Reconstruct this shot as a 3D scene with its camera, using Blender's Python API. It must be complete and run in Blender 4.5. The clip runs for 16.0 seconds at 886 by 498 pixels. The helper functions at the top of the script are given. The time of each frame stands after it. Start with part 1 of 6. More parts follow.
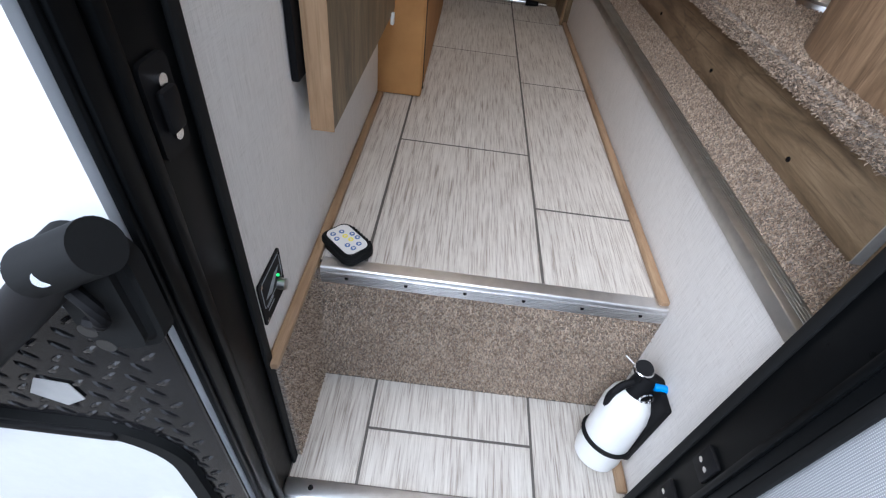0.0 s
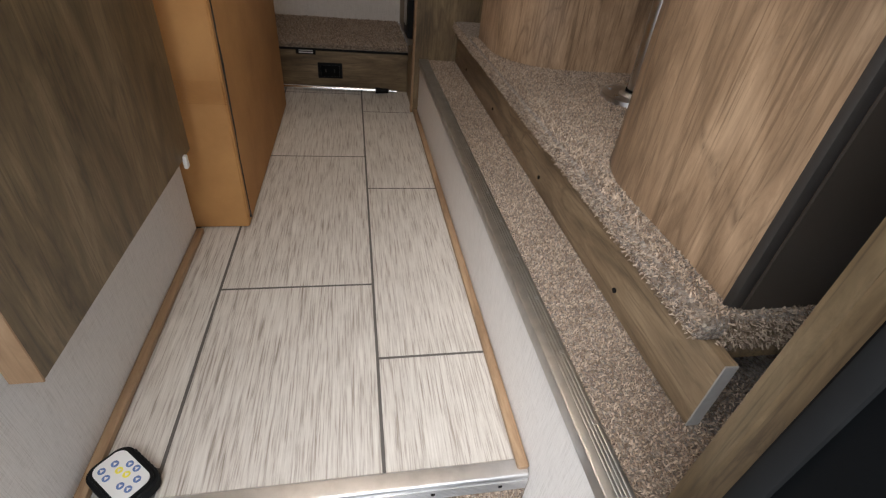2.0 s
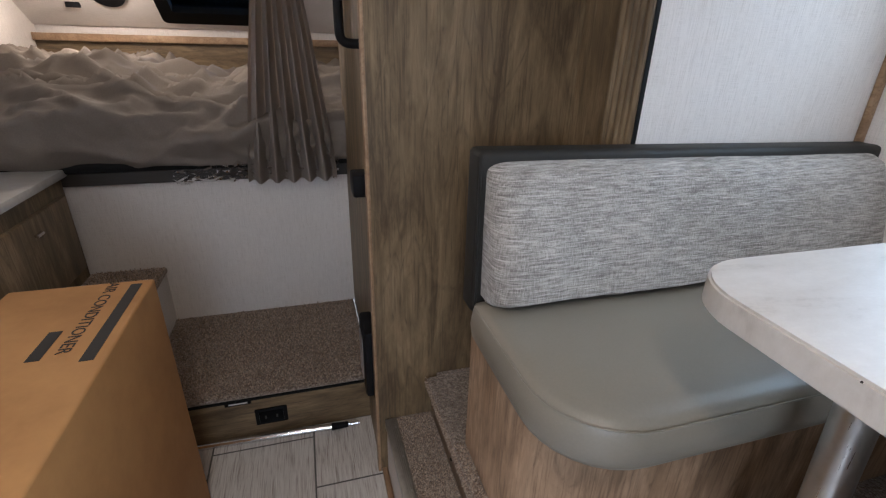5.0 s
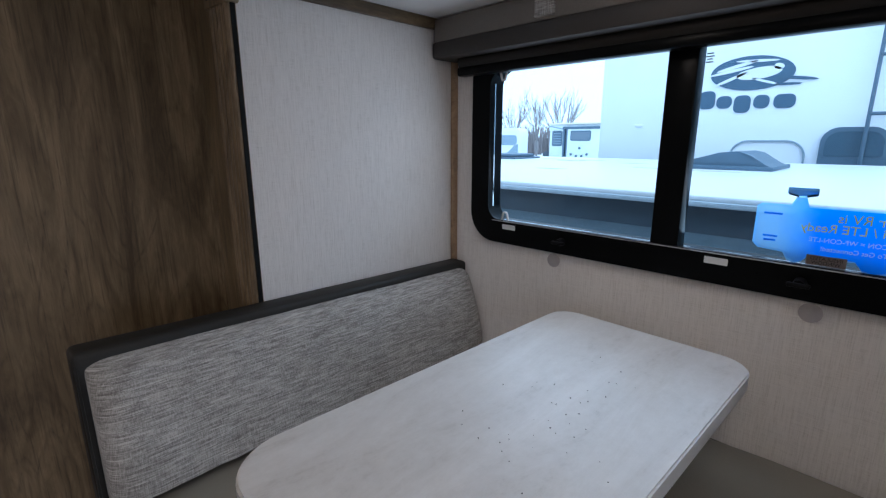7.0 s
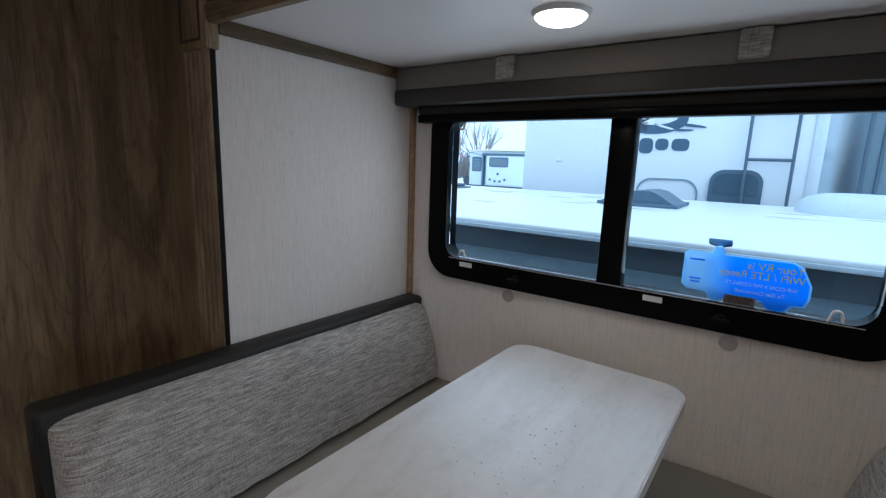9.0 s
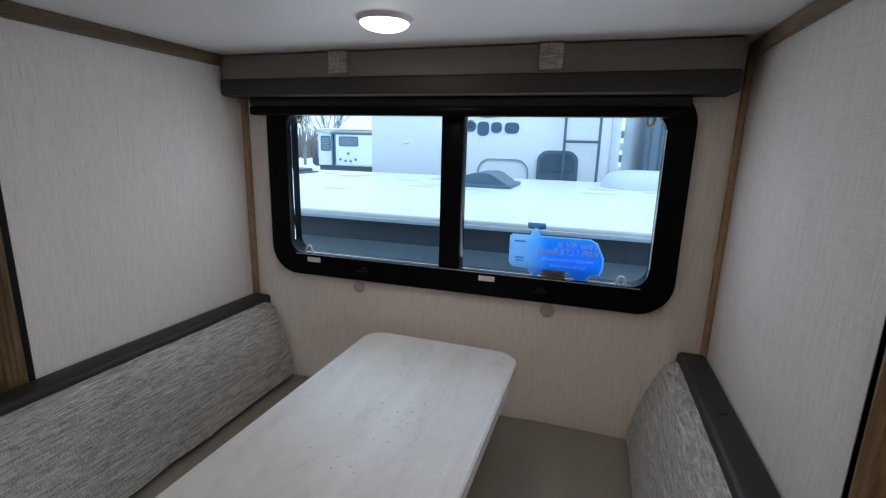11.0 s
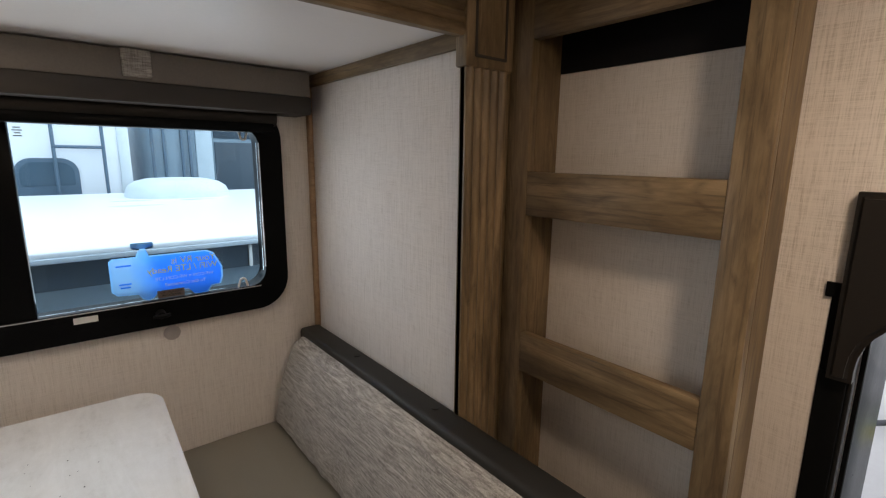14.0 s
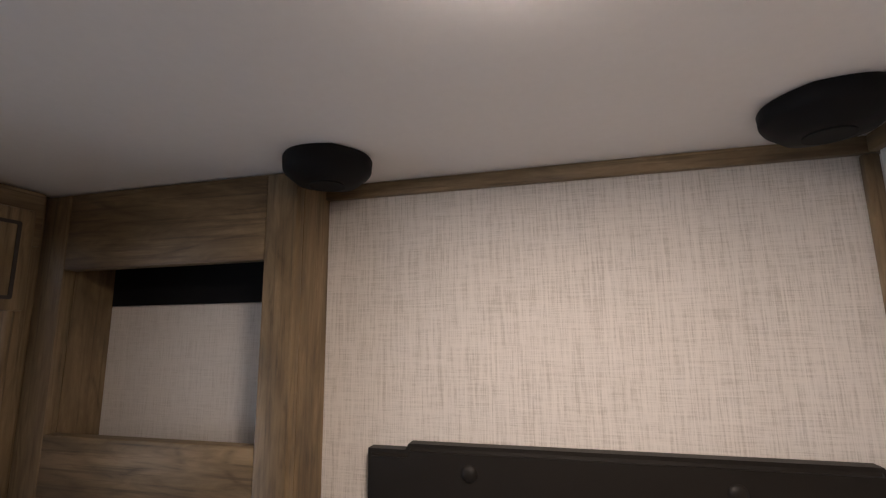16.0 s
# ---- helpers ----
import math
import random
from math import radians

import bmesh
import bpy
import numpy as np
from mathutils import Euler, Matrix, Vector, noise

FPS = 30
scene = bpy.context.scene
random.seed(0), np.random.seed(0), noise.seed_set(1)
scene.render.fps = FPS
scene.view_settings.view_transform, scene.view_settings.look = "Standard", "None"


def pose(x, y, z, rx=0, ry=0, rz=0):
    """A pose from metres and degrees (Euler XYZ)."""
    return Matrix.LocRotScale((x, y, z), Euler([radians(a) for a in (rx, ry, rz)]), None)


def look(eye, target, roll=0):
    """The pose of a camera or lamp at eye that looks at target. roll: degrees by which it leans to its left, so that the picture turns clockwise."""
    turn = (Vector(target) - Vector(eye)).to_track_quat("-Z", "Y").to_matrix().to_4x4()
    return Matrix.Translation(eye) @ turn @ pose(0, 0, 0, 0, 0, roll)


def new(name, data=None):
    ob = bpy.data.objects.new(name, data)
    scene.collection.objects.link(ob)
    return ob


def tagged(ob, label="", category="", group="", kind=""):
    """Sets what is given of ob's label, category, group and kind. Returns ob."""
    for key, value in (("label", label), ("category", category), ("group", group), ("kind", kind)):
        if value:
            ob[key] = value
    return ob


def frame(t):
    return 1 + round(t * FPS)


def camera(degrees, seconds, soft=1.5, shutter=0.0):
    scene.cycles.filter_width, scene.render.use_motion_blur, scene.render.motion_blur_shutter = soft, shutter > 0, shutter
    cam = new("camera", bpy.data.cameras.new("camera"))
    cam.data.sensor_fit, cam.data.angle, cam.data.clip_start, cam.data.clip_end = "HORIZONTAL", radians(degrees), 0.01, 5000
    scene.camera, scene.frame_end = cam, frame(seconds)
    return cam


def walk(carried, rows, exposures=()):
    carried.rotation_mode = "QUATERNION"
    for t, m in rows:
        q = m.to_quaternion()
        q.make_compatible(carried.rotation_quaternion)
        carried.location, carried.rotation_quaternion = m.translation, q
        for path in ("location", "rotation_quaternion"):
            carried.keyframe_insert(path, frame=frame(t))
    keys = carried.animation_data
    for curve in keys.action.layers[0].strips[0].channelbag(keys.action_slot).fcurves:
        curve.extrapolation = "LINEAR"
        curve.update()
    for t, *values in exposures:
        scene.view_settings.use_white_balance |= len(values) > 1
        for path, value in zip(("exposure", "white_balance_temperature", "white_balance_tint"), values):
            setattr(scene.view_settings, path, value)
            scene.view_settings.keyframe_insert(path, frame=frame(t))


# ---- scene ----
cam = camera(87.4, 16.0, soft=1.25)

PATH = [
    (0, (0.124, -0.25, 0.626), (0.16, 1.208, -0.742), 8.3),
    (0.5, (0.182, -0.278, 0.648), (0.291, 1.218, -0.675), 7.0),
    (1, (0.224, -0.137, 0.697), (0.385, 1.405, -0.565), 6.8),
    (1.5, (0.259, -0.082, 0.71), (0.497, 1.49, -0.504), 6.1),
    (2, (0.303, -0.022, 0.727), (0.664, 1.548, -0.458), 6.4),
    (2.5, (0.328, 0.138, 0.94), (0.736, 1.692, -0.25), 5.3),
    (3, (0.282, 0.342, 1.042), (0.668, 1.892, -0.161), 4.9),
    (3.2, (0.252, 0.437, 1.041), (0.638, 1.989, -0.16), 4.9),
    (5.3, (0.462, 0.812, 1.348), (1.062, 2.58, 0.63), 0.2),
    (5.5, (0.501, 0.765, 1.375), (1.19, 2.519, 0.706), -0.3),
    (6, (0.569, 0.657, 1.454), (1.541, 2.301, 0.859), -0.0),
    (6.5, (0.609, 0.612, 1.485), (1.822, 2.122, 0.988), 0.3),
    (7, (0.634, 0.606, 1.491), (2.008, 1.983, 1.03), -0.1),
    (7.5, (0.618, 0.6, 1.525), (2.023, 1.952, 1.083), -0.3),
    (8, (0.574, 0.612, 1.541), (2.016, 1.934, 1.123), 0.2),
    (10.5, (0.502, 0.707, 1.578), (2.329, 1.422, 1.193), 2.7),
    (11, (0.503, 0.621, 1.593), (2.367, 1.2, 1.157), 1.5),
    (11.5, (0.533, 0.668, 1.567), (2.452, 0.944, 1.076), 0.4),
    (12, (0.555, 0.842, 1.561), (2.482, 0.707, 1.043), 1.1),
    (12.5, (0.495, 0.897, 1.568), (2.34, 0.372, 1.004), 1.1),
    (13, (0.439, 0.868, 1.572), (2.149, 0.038, 0.952), 1.2),
    (13.5, (0.433, 0.863, 1.557), (2.077, -0.13, 1.0), 0.8),
    (14, (0.431, 0.877, 1.607), (1.946, -0.37, 1.223), 0.7),
    (14.5, (0.406, 0.867, 1.682), (1.602, -0.73, 1.536), 1.8),
    (15, (0.361, 0.768, 1.707), (1.13, -1.076, 1.798), 1.4),
    (15.5, (0.296, 0.705, 1.718), (0.744, -1.227, 1.975), -0.3),
    (16, (0.288, 0.715, 1.728), (0.779, -1.194, 2.067), -0.7),
]
EXPOSURES = [(0, .68, 5850, 11), (1, .76, 6250, 11), (2, .74, 6600, 11), (2.5, .38, 7300, 11), (3, 1.05, 7800, 11), (5.5, 1.15, 5450, 12), (6.5, .45, 5400, 13), (7, .15, 5700, 13), (7.5, -.05, 5850, 11), (8, -.05, 5850, 11), (11, .0, 6150, 13), (12, .05, 6250, 13), (13, .2, 6350, 14), (13.5, .28, 6750, 16), (14.5, .4, 7150, 14), (15.5, .5, 6600, 17), (16, .37, 6100, 16)]
walk(cam, [(t, look(eye, target, roll)) for t, eye, target, roll in PATH], EXPOSURES)
SKY = 0.198
WINDOW_W = 2.0
DOOR_W = 18.0
LAMP_W = 2.1
LENS_GLOW = 6.0
BED_W = 4.2
BED_K = 1.0

# ---- world and light ----
world = bpy.data.worlds.new("overcast")
scene.world = world
world.use_nodes = True
wt = world.node_tree
sky = wt.nodes.new("ShaderNodeTexSky")
sky.sky_type = "NISHITA"
sky.sun_disc = False
sky.sun_elevation = radians(35)
sky.sun_rotation = radians(200)
sky.dust_density = 5.0
cloud = wt.nodes.new("ShaderNodeMix")
cloud.data_type = "RGBA"
cloud.inputs[0].default_value = 0.85
cloud.inputs[7].default_value = (9.0, 9.6, 10.4, 1)
wt.links.new(sky.outputs[0], cloud.inputs[6])
wt.links.new(cloud.outputs[2], wt.nodes["Background"].inputs[0])
wt.nodes["Background"].inputs[1].default_value = SKY
sun = new("sun", bpy.data.lights.new("sun", "SUN"))
sun.data.energy = 0.85
sun.data.angle = radians(25)
sun.data.color = (0.95, 0.97, 1.0)
sun.matrix_world = look((0, 0, 0), (0.30, 0.6, -0.85))


def area(name, eye, target, w, h, watts, colour):
    lamp = new(name, bpy.data.lights.new(name, "AREA"))
    lamp.data.shape = "RECTANGLE"
    lamp.data.size, lamp.data.size_y = w, h
    lamp.data.energy, lamp.data.color = watts, colour
    lamp.matrix_world = look(eye, target)
    return lamp


# daylight that enters by the dinette window and the entry door
area("window_daylight", (1.70, 0.97, 1.475), (0.0, 0.97, 1.1), 1.02, 0.39, WINDOW_W, (0.86, 0.94, 1.0))
area("door_daylight", (-0.25, -0.85, 1.55), (0.55, 0.75, 0.0), 1.3, 1.2, DOOR_W, (0.90, 0.95, 1.0))

# ---- mesh helpers ----


def bx(bm, x0, x1, y0, y1, z0, z1, bev=0.0, seg=2):
    m = Matrix.Translation(((x0 + x1) / 2, (y0 + y1) / 2, (z0 + z1) / 2)) @ Matrix.Diagonal((x1 - x0, y1 - y0, z1 - z0, 1))
    r = bmesh.ops.create_cube(bm, size=1, matrix=m)
    if bev > 0:
        es = list({e for v in r["verts"] for e in v.link_edges})
        bmesh.ops.bevel(bm, geom=es, offset=bev, segments=seg, affect="EDGES", profile=0.5)
    return bm


def one(x0, x1, y0, y1, z0, z1, bev=0.0, seg=2):
    return bx(bmesh.new(), x0, x1, y0, y1, z0, z1, bev, seg)


def rod(bm, p, q, r, seg=16, r2=None):
    p, q = Vector(p), Vector(q)
    d = q - p
    m = Matrix.Translation((p + q) / 2) @ d.to_track_quat("Z", "Y").to_matrix().to_4x4()
    bmesh.ops.create_cone(bm, cap_ends=True, segments=seg, radius1=r, radius2=r if r2 is None else r2, depth=d.length, matrix=m)
    return bm


def prism(bm, pts, axis, lo, hi):
    """Extrudes a 2D outline along an axis; outline coordinates are the other two axes in order."""
    def place(a, b, c):
        return {"x": (c, a, b), "y": (a, c, b), "z": (a, b, c)}[axis]
    low = [bm.verts.new(place(a, b, lo)) for a, b in pts]
    top = [bm.verts.new(place(a, b, hi)) for a, b in pts]
    bm.faces.new(low[::-1])
    bm.faces.new(top)
    n = len(pts)
    for i in range(n):
        bm.faces.new((low[i], low[(i + 1) % n], top[(i + 1) % n], top[i]))
    bmesh.ops.recalc_face_normals(bm, faces=bm.faces[:])
    return bm


def rrect(a0, a1, b0, b1, r, seg=8):
    """Outline of a rounded rectangle; r is one radius or four (a0b0, a1b0, a1b1, a0b1)."""
    rs = r if isinstance(r, (tuple, list)) else (r,) * 4
    out = []
    for (ca, cb, start), rr in zip(((a0, b0, 180), (a1, b0, 270), (a1, b1, 0), (a0, b1, 90)), rs):
        if rr < 1e-5:
            out.append((ca, cb))
            continue
        cx = ca + rr if ca == a0 else ca - rr
        cy = cb + rr if cb == b0 else cb - rr
        for k in range(seg + 1):
            a = radians(start + 90 * k / seg)
            out.append((cx + rr * math.cos(a), cy + rr * math.sin(a)))
    return out


def ring(bm, outer, inner, axis, lo, hi):
    """A frame between two outlines with the same number of points, extruded along an axis."""
    def place(a, b, c):
        return {"x": (c, a, b), "y": (a, c, b), "z": (a, b, c)}[axis]
    n = len(outer)
    v = [[bm.verts.new(place(a, b, c)) for a, b in o] for o in (outer, inner) for c in (lo, hi)]
    ol, oh, il, ih = v
    for i in range(n):
        j = (i + 1) % n
        bm.faces.new((ol[i], ol[j], oh[j], oh[i]))
        bm.faces.new((il[j], il[i], ih[i], ih[j]))
        bm.faces.new((oh[i], oh[j], ih[j], ih[i]))
        bm.faces.new((ol[j], ol[i], il[i], il[j]))
    bmesh.ops.recalc_face_normals(bm, faces=bm.faces[:])
    return bm


def tube(bm, pts, r, seg=12):
    """A round bar along a line of points."""
    pts = [Vector(p) for p in pts]
    rings = []
    for i, p in enumerate(pts):
        d = (pts[min(i + 1, len(pts) - 1)] - pts[max(i - 1, 0)]).normalized()
        side = d.cross(Vector((0.31, 0.17, 0.93))).normalized()
        up = side.cross(d)
        rings.append([bm.verts.new(p + r * (math.cos(a) * side + math.sin(a) * up)) for a in (2 * math.pi * k / seg for k in range(seg))])
    for a, b in zip(rings, rings[1:]):
        for k in range(seg):
            bm.faces.new((a[k], a[(k + 1) % seg], b[(k + 1) % seg], b[k]))
    bm.faces.new(rings[0][::-1])
    bm.faces.new(rings[-1])
    bmesh.ops.recalc_face_normals(bm, faces=bm.faces[:])
    return bm


def bend(*pts, n=6):
    """Rounds the corners of a line of points."""
    out = [Vector(pts[0])]
    for a, b, c in zip(pts, pts[1:], pts[2:]):
        a, b, c = Vector(a), Vector(b), Vector(c)
        r = min((a - b).length, (c - b).length) * 0.45
        p, q = b + (a - b).normalized() * r, b + (c - b).normalized() * r
        for k in range(n + 1):
            t = k / n
            out.append(p * (1 - t) ** 2 + b * 2 * t * (1 - t) + q * t * t)
    out.append(Vector(pts[-1]))
    return out


def mesh_of(name, bm, smooth=35):
    bmesh.ops.recalc_face_normals(bm, faces=bm.faces[:])
    me = bpy.data.meshes.new(name)
    for f in bm.faces:
        f.smooth = True
    lim = math.cos(radians(smooth))
    for e in bm.edges:
        if len(e.link_faces) == 2 and e.link_faces[0].normal.dot(e.link_faces[1].normal) < lim:
            e.smooth = False
    bm.to_mesh(me)
    bm.free()
    return me


def part(name, bm, material, parent=None, label=""):
    me = mesh_of(name, bm)
    me.materials.append(material)
    ob = new(name, me)
    if parent is not None:
        ob.parent = parent
        inv = Matrix.Identity(4)
        up = parent
        chain = []
        while up is not None:
            chain.append(up)
            up = up.parent
        for o in reversed(chain):
            inv = inv @ o.matrix_parent_inverse @ o.matrix_basis
        ob.matrix_parent_inverse = inv.inverted()
    if label:
        ob["label"] = label
    return ob


def solid(name, bm, material, label, category, kind="", group=""):
    return tagged(part(name, bm, material), label, category, group, kind)


def thing(name, at, label, category, kind="", group=""):
    ob = new(name)
    ob.empty_display_size = 0.05
    ob.location = at
    return tagged(ob, label, category, group, kind)


def writing(name, body, size, m, material, parent, label=""):
    """Letters of the built-in font as a flat mesh of their own."""
    cu = bpy.data.curves.new(name, "FONT")
    cu.body, cu.size, cu.extrude = body, size, 0.0004
    cu.align_x, cu.align_y = "CENTER", "CENTER"
    tmp = bpy.data.objects.new(name + "_tmp", cu)
    scene.collection.objects.link(tmp)
    bpy.context.view_layer.update()
    me = bpy.data.meshes.new_from_object(tmp.evaluated_get(bpy.context.evaluated_depsgraph_get()))
    bpy.data.objects.remove(tmp)
    bm = bmesh.new()
    bm.from_mesh(me)
    bm.transform(m)
    return part(name, bm, material, parent, label)


# ---- materials ----


class Nodes:
    """A small builder for node materials."""

    def __init__(self, name):
        self.mat = bpy.data.materials.new(name)
        self.mat.use_nodes = True
        self.t = self.mat.node_tree
        self.b = self.t.nodes["Principled BSDF"]
        self.co = self.t.nodes.new("ShaderNodeTexCoord")

    def put(self, socket, value):
        if hasattr(value, "is_output"):
            self.t.links.new(value, self.b.inputs[socket])
        else:
            self.b.inputs[socket].default_value = value

    def scaled(self, sx, sy, sz, source=None):
        n = self.t.nodes.new("ShaderNodeMapping")
        n.inputs["Scale"].default_value = (sx, sy, sz)
        self.t.links.new(source or self.co.outputs["Object"], n.inputs["Vector"])
        return n.outputs[0]

    def noise(self, vec, scale, detail=4, rough=0.6, distort=0.0):
        n = self.t.nodes.new("ShaderNodeTexNoise")
        n.inputs["Scale"].default_value, n.inputs["Detail"].default_value = scale, detail
        n.inputs["Roughness"].default_value, n.inputs["Distortion"].default_value = rough, distort
        self.t.links.new(vec, n.inputs["Vector"])
        return n.outputs["Fac"]

    def voronoi(self, vec, scale, out="Distance"):
        n = self.t.nodes.new("ShaderNodeTexVoronoi")
        n.inputs["Scale"].default_value = scale
        self.t.links.new(vec, n.inputs["Vector"])
        return n.outputs[out]

    def wave(self, vec, scale, distort=0.0, axis="X", detail=2.0):
        n = self.t.nodes.new("ShaderNodeTexWave")
        n.bands_direction = axis
        n.inputs["Scale"].default_value, n.inputs["Distortion"].default_value = scale, distort
        n.inputs["Detail"].default_value = detail
        self.t.links.new(vec, n.inputs["Vector"])
        return n.outputs["Fac"]

    def ramp(self, fac, stops):
        n = self.t.nodes.new("ShaderNodeValToRGB")
        e = n.color_ramp.elements
        while len(e) < len(stops):
            e.new(0.5)
        for s, (p, c) in zip(e, stops):
            s.position = p
            s.color = (*c, 1) if len(c) == 3 else c
        self.t.links.new(fac, n.inputs[0])
        return n.outputs[0]

    def mix(self, fac, a, b, how="MIX"):
        n = self.t.nodes.new("ShaderNodeMix")
        n.data_type, n.blend_type = "RGBA", how
        for sock, v in ((n.inputs[0], fac), (n.inputs[6], a), (n.inputs[7], b)):
            if hasattr(v, "is_output"):
                self.t.links.new(v, sock)
            elif isinstance(v, (tuple, list)):
                sock.default_value = (*v, 1) if len(v) == 3 else v
            else:
                sock.default_value = v
        return n.outputs[2]

    def math(self, op, a, b=0.0):
        n = self.t.nodes.new("ShaderNodeMath")
        n.operation = op
        for s, v in zip(n.inputs, (a, b)):
            if hasattr(v, "is_output"):
                self.t.links.new(v, s)
            else:
                s.default_value = v
        return n.outputs[0]

    def bump(self, height, strength=0.3, dist=0.001):
        n = self.t.nodes.new("ShaderNodeBump")
        n.inputs["Strength"].default_value, n.inputs["Distance"].default_value = strength, dist
        self.t.links.new(height, n.inputs["Height"])
        self.t.links.new(n.outputs[0], self.b.inputs["Normal"])

    def island(self):
        return self.t.nodes.new("ShaderNodeNewGeometry").outputs["Random Per Island"]

    def rand(self):
        return self.t.nodes.new("ShaderNodeObjectInfo").outputs["Random"]


def plain(name, colour, rough=0.5, metal=0.0, grain=60, vary=0.12, bump=0.15, coat=0.0, spec=0.5):
    n = Nodes(name)
    v = n.scaled(1, 1, 1)
    f = n.math("ADD", n.math("MULTIPLY", n.noise(v, grain, 5), 0.6), n.math("MULTIPLY", n.noise(v, 5, 3), 0.4))
    lo, hi = tuple(c * (1 - vary) for c in colour), tuple(min(1, c * (1 + vary)) for c in colour)
    n.put("Base Color", n.ramp(f, ((0.3, lo), (0.7, hi))))
    n.put("Roughness", n.math("ADD", n.math("MULTIPLY", f, 0.16), rough - 0.08))
    n.put("Metallic", metal)
    n.put("Coat Weight", coat)
    n.put("Specular IOR Level", spec)
    n.bump(n.noise(v, grain * 4, 4), bump, 0.0004)
    return n.mat


def wood(name, axis, dark, mid, light, rough=0.5):
    """Oak-look laminate with long, wandering grain along one axis."""
    n = Nodes(name)
    s = {"x": (1.5, 8, 8), "y": (8, 1.5, 8), "z": (8, 8, 1.5)}[axis]
    fine = {"x": (6, 220, 220), "y": (220, 6, 220), "z": (220, 220, 6)}[axis]
    v = n.scaled(*s)
    big = n.noise(v, 1.1, 5, 0.6, 1.8)
    rings = n.noise(n.scaled(*(a * 2.6 for a in s)), 2.2, 6, 0.7, 2.4)
    pores = n.noise(n.scaled(*fine), 1.0, 3, 0.6)
    f = n.math("ADD", n.math("MULTIPLY", big, 0.62), n.math("ADD", n.math("MULTIPLY", rings, 0.26), n.math("MULTIPLY", pores, 0.12)))
    c = n.ramp(f, ((0.36, dark), (0.5, mid), (0.62, light)))
    c = n.mix(n.ramp(pores, ((0.33, (0.55, 0.55, 0.55)), (0.45, (0, 0, 0)))), c, dark)
    # dark wandering grain lines that close round scattered knots
    knot = n.noise(n.scaled(*(a * 0.75 for a in s)), 1.0, 2, 0.5, 0.6)
    line = n.math("ABSOLUTE", n.math("SUBTRACT", n.math("FRACT", n.math("MULTIPLY", knot, 9.0)), 0.5))
    line = n.math("MULTIPLY", n.ramp(line, ((0.0, (1, 1, 1)), (0.13, (0, 0, 0)))), n.ramp(rings, ((0.42, (0, 0, 0)), (0.62, (0.75, 0.75, 0.75)))))
    c = n.mix(line, c, tuple(k * 0.8 for k in dark))
    n.put("Base Color", c)
    n.put("Roughness", n.math("ADD", n.math("MULTIPLY", pores, 0.2), rough - 0.1))
    n.bump(n.math("ADD", pores, rings), 0.12, 0.0006)
    return n.mat


def linen(name, colour, thread, rough=0.75, spread=0.14):
    """Wallpaper with a fine vertical and horizontal thread print."""
    n = Nodes(name)
    a = n.noise(n.scaled(700, 700, 22), 1.0, 3, 0.7)
    b = n.noise(n.scaled(30, 30, 900), 1.0, 3, 0.7)
    c = n.noise(n.scaled(240, 240, 9), 1.0, 2, 0.6)
    f = n.math("ADD", n.math("MULTIPLY", a, 0.50), n.math("ADD", n.math("MULTIPLY", b, 0.36), n.math("MULTIPLY", c, 0.14)))
    cl = n.noise(n.scaled(1, 1, 1), 3.0, 3)
    col = n.ramp(f, ((0.5 - spread, thread), (0.5, colour), (0.5 + spread, tuple(min(1, k * 1.1) for k in colour))))
    n.put("Base Color", n.mix(n.math("MULTIPLY", cl, 0.12), col, thread))
    n.put("Roughness", rough)
    n.put("Specular IOR Level", 0.35)
    n.bump(f, 0.25, 0.0008)
    return n.mat


def floor_vinyl():
    """Vinyl tile with long fine streaks, a little different from tile to tile."""
    n = Nodes("streaked_vinyl_tile")
    a = n.noise(n.scaled(330, 11, 11), 1.0, 3, 0.6, 0.25)
    b = n.noise(n.scaled(120, 6, 6), 1.0, 3, 0.6, 0.2)
    f = n.math("ADD", n.math("MULTIPLY", a, 0.6), n.math("MULTIPLY", b, 0.4))
    f = n.math("ADD", f, n.math("MULTIPLY", n.math("SUBTRACT", n.rand(), 0.5), 0.03))
    c = n.ramp(f, ((0.33, (0.25, 0.21, 0.175)), (0.43, (0.44, 0.395, 0.35)), (0.49, (0.57, 0.53, 0.48)), (0.64, (0.68, 0.645, 0.59))))
    dirt = n.noise(n.scaled(1, 1, 1), 9.0, 6, 0.7)
    c = n.mix(n.ramp(dirt, ((0.5, (0, 0, 0)), (0.75, (0.22, 0.22, 0.22)))), c, (0.25, 0.22, 0.18))
    n.put("Base Color", c)
    n.put("Roughness", n.math("ADD", n.math("MULTIPLY", dirt, 0.25), 0.36))
    n.bump(f, 0.2, 0.0006)
    return n.mat


def carpet_mat(name, dark, mid, light):
    n = Nodes(name)
    v = n.scaled(1, 1, 1)
    cells = n.voronoi(v, 210, "Color")
    sep = n.t.nodes.new("ShaderNodeSeparateColor")
    n.t.links.new(cells, sep.inputs[0])
    f = n.math("ADD", n.math("MULTIPLY", sep.outputs[0], 0.5), n.math("MULTIPLY", n.noise(v, 90, 4, 0.7), 0.5))
    n.put("Base Color", n.ramp(f, ((0.2, dark), (0.48, mid), (0.75, light))))
    n.put("Roughness", 0.95)
    n.put("Sheen Weight", 0.25)
    n.bump(n.math("ADD", n.voronoi(v, 210), n.noise(v, 120, 3)), 1.0, 0.006)
    return n.mat


